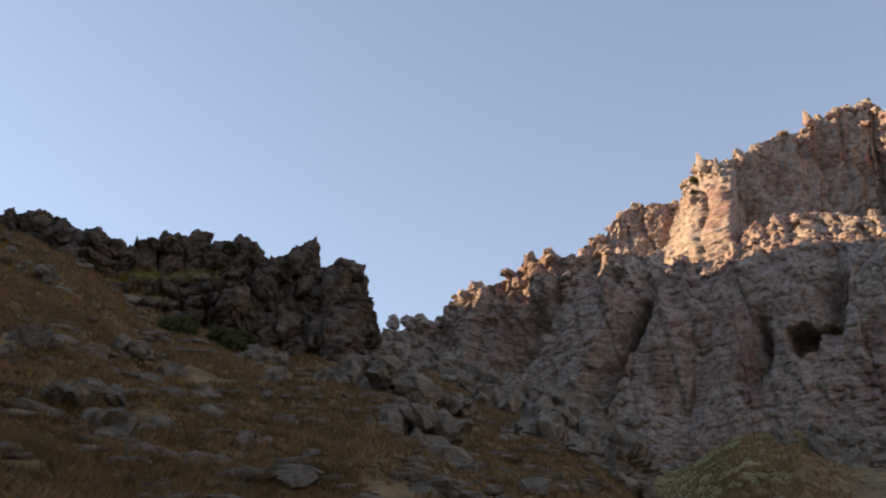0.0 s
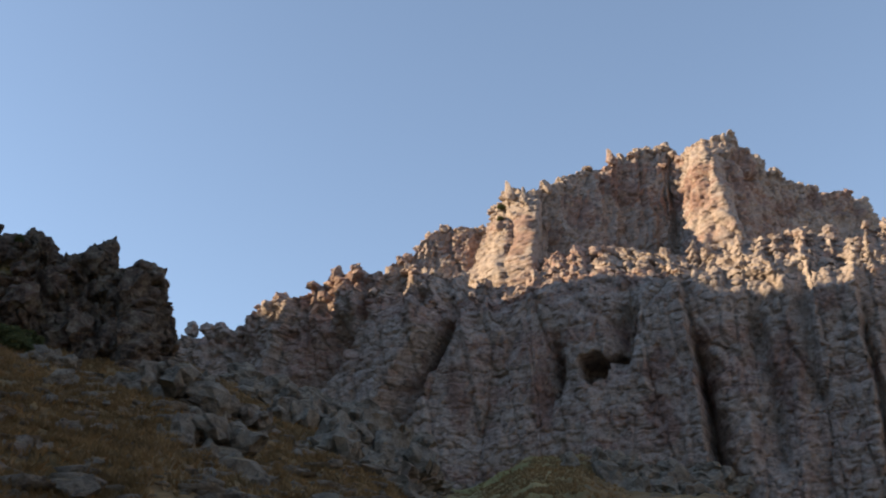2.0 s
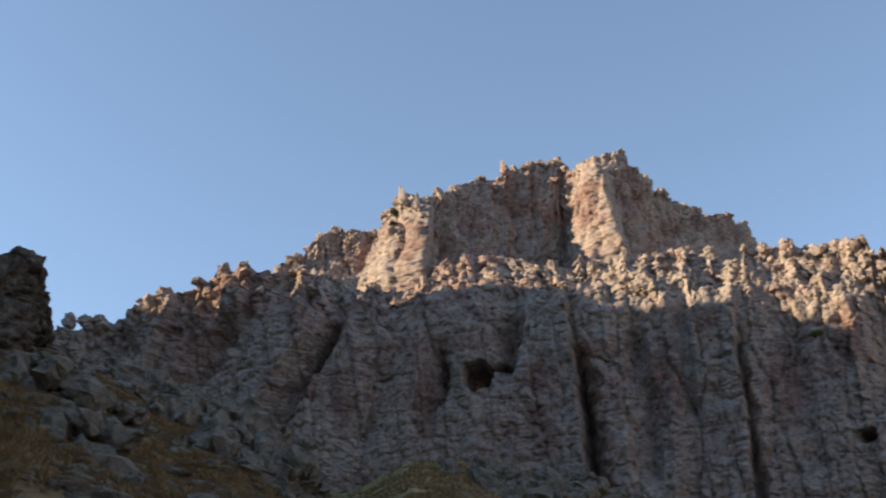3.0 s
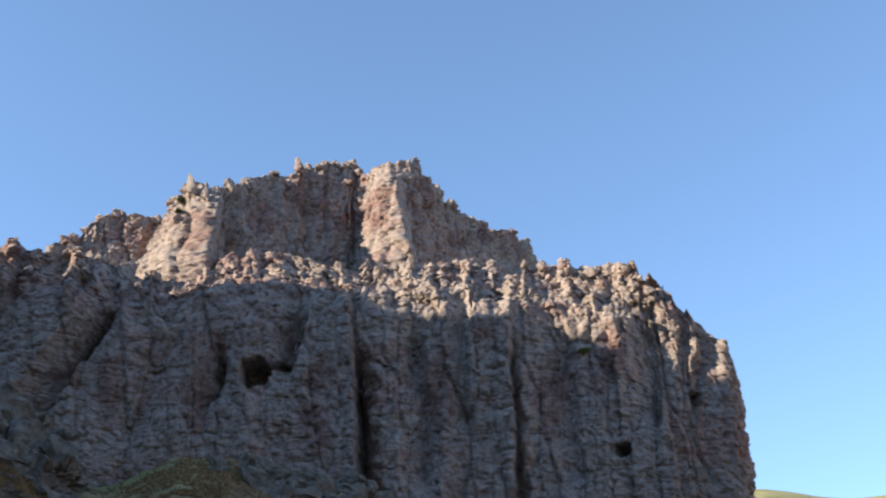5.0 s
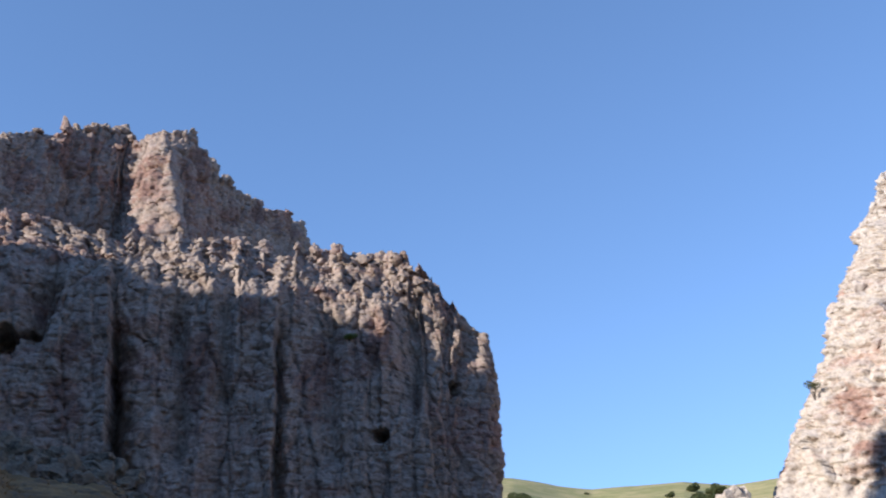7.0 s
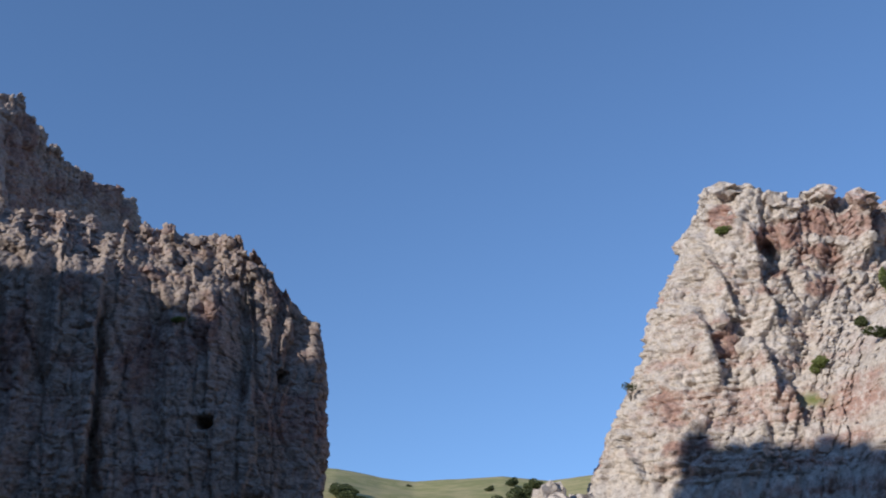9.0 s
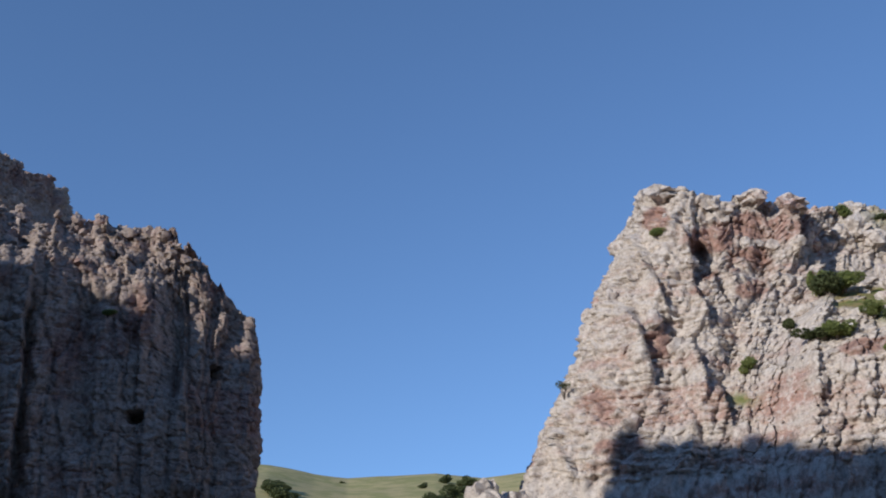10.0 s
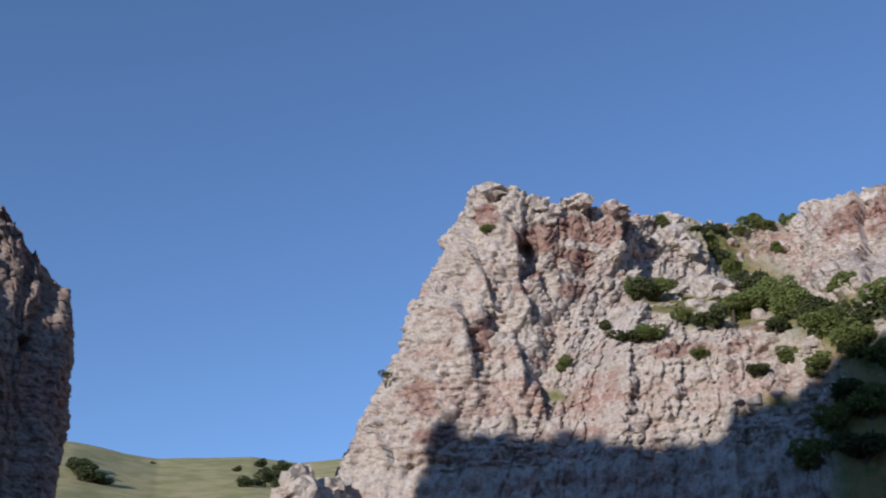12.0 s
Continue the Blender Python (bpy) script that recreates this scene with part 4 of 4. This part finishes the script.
def plant(name, kind, at, w, h, rng, label, category, group):
    t = thing(name, at)
    t.matrix_basis = Matrix.LocRotScale(at, Euler((0, 0, rng.uniform(0, 6.28))), (w, w, h))
    for nm, me in (("crown", kind[0]), ("trunk", kind[1])):
        part_mesh(nm, me, t)
    return tagged(t, label, category, group)


rng = np.random.default_rng(91)
SHRUBS = [  # bearing, elevation, width, height
    (69.2, 17.3, 5.5, 4.6), (70.1, 17.2, 4.2, 3.4), (68.4, 17.2, 3.2, 4.2), (68.0, 14.8, 4.2, 2.2), (69.2, 14.9, 4.6, 2.6), (64.6, 13.3, 3.0, 2.4), (66.9, 15.4, 2.2, 2.2), (60.2, 20.9, 2.4, 1.8),
    (71.2, 15.6, 3.0, 2.0), (72.6, 15.3, 5.0, 4.0), (73.9, 15.5, 6.0, 4.5), (75.0, 15.9, 6.0, 4.5), (73.6, 18.7, 4.5, 4.0), (73.2, 19.4, 4.0, 3.4), (74.2, 17.9, 4.4, 4.0), (75.0, 17.2, 5.5, 5.0),
    (76.0, 16.4, 5.6, 5.0), (77.0, 15.8, 6.0, 5.0), (78.2, 15.2, 6.0, 5.0), (78.8, 14.2, 5.5, 4.5), (79.9, 13.2, 5.0, 4.5), (80.6, 14.6, 5.5, 5.0), (81.6, 15.2, 5.5, 5.0), (79.4, 16.2, 4.5, 3.6),
    (73.5, 20.1, 3.8, 3.0), (75.5, 20.2, 4.6, 3.4), (77.1, 20.2, 4.0, 3.0), (72.6, 20.2, 3.6, 2.4), (74.6, 20.0, 4.0, 2.4), (70.3, 20.8, 3.0, 2.2), (66.0, 21.9, 2.2, 1.6), (76.2, 20.2, 3.0, 2.0),
    (71.8, 13.6, 3.0, 1.6), (74.8, 12.6, 3.4, 2.2), (76.6, 13.2, 3.6, 2.4), (78.0, 12.4, 4.4, 3.0), (79.0, 11.0, 5.0, 4.0), (80.2, 10.2, 5.5, 4.5), (78.2, 9.4, 5.0, 4.0), (79.6, 8.2, 5.5, 4.5), (77.2, 7.8, 4.6, 4.0),
    (76.4, 18.9, 3.0, 2.0), (76.0, 14.8, 4.0, 3.0), (81.4, 12.4, 5.0, 4.4), (82.4, 9.4, 5.5, 5.0)]
for k, (az, el, w, h) in enumerate(SHRUBS):
    plant("shrub", shrub_kinds[k % 6], near_point(right_face_pts, az, el - 0.35), w, h * 1.1, rng, "dense green shrub rooted on a ledge of the pale cliff", "shrub", "shrubs on the pale cliff")
plant("shrub", shrub_kinds[1], near_point(main_face_pts, 29.4, 15.9), 1.6, 1.2, rng, "small green shrub growing from the shaded cliff face", "shrub", "")
for az, el, w in ((6.1, 23.6, 1.6), (5.9, 23.1, 1.4), (-16.4, 20.2, 1.1), (-15.2, 19.2, 0.8), (-21.0, 20.2, 0.9)):
    face = butte_face_pts if az > 0 else out_face_pts
    plant("shrub", shrub_kinds[0 if az > 0 else 3], near_point(face, az, el - 0.2), w, w, rng, "scrubby dark shrub clinging to the crag", "shrub", "shrubs on the crags")
for k in range(14):  # dark thicket below the outcrop
    az = rng.uniform(-23.5, -19.5)
    plant("bush", shrub_kinds[(k % 2) * 3], ground_point(az, rng.uniform(60, 64), 0.1), rng.uniform(1.4, 2.6), rng.uniform(1.2, 2.2), rng, "dark bush in the shade below the rock outcrop", "bush", "bushes below the outcrop")
cliff_tree = plant("tree", shrub(745, LEAF_DARK, 1.0, 0.5, 300, 0.05, 0.42), near_point(right_face_pts, 54.5, 12.4), 2.3, 2.4, rng, "small wind-bent tree clinging to the cliff edge", "tree", "")

for az, el, w in ((48.0, 7.75, 9), (46.8, 7.5, 6), (48.3, 7.45, 6), (49.3, 7.5, 12), (48.9, 7.6, 8), (48.6, 6.95, 14), (49.5, 6.9, 12), (47.9, 6.8, 8), (47.2, 6.7, 9), (39.0, 7.35, 9), (38.7, 7.1, 12), (39.4, 7.25, 7),
                  (42.4, 7.75, 3), (49.2, 6.6, 12), (39.2, 6.7, 12), (40.0, 6.6, 8)):
    rr = np.linspace(200, 636, 300)
    zz = ground_z(np.full(300, az), rr)
    hit = np.argmax(np.degrees(np.arctan2(zz - EYE[2], rr)) >= el - 0.06)
    r = rr[hit] if hit else 630.0
    plant("tree", tree_kinds[int(w) % 3], ground_point(az, r, 0.5), w, w * 0.66, rng, "dark round tree standing alone on the green hill", "tree", "trees on the far hill")
hill_rock = new("boulder", pale_blocks[1])
hill_rock.matrix_basis = Matrix.LocRotScale(ground_point(44.4, 300, -1.0), Euler((0, 0, 1)), (13, 9, 9))
tagged(hill_rock, "pale pinkish rock on the green hillside", "boulder")


# ---- dry grass tufts ----
def grass_tufts(count, seed):
    rng = np.random.default_rng(seed)
    az = rng.uniform(-34, 2.5, count)
    r = rng.uniform(24, 70, count) + np.where(az > -13, rng.uniform(0, 28, count), 0)
    mound = rng.random(count) < 0.12
    az = np.where(mound, rng.normal(7.5, 2.4, count), az)
    r = np.where(mound, rng.uniform(46, 104, count), r)
    base = polar(az, r, ground_z(az, r) - 0.03)
    keep = fbm(base / 3.0, 3, 55) > -0.5
    base = base[keep]
    n = len(base)
    verts = np.zeros((n, 5, 3, 3))
    for b in range(5):
        ang = rng.uniform(0, 6.28, n)
        h = rng.uniform(0.10, 0.32, n)
        lean = rng.uniform(0.3, 1.3, n) * h
        off = np.stack([np.cos(ang), np.sin(ang), np.zeros(n)], -1)
        side = np.stack([-np.sin(ang), np.cos(ang), np.zeros(n)], -1) * 0.045
        root = base + off * 0.06
        verts[:, b, 0], verts[:, b, 1] = root - side, root + side
        verts[:, b, 2] = root + off * lean[:, None] + np.stack([np.zeros(n), np.zeros(n), h], -1)
    v = verts.reshape(-1, 3)
    me = bpy.data.meshes.new("grass")
    me.vertices.add(len(v))
    me.vertices.foreach_set("co", v.astype(np.float32).ravel())
    me.loops.add(len(v))
    me.loops.foreach_set("vertex_index", np.arange(len(v), dtype=np.int32))
    me.polygons.add(len(v) // 3)
    me.polygons.foreach_set("loop_start", np.arange(0, len(v), 3, dtype=np.int32))
    me.update(calc_edges=True)
    me.materials.append(STRAW)
    return tagged(new("grass", me), "dry straw-coloured grass tufts on the slope", "grass", kind="stuff")


grass_tufts(62000, 97)
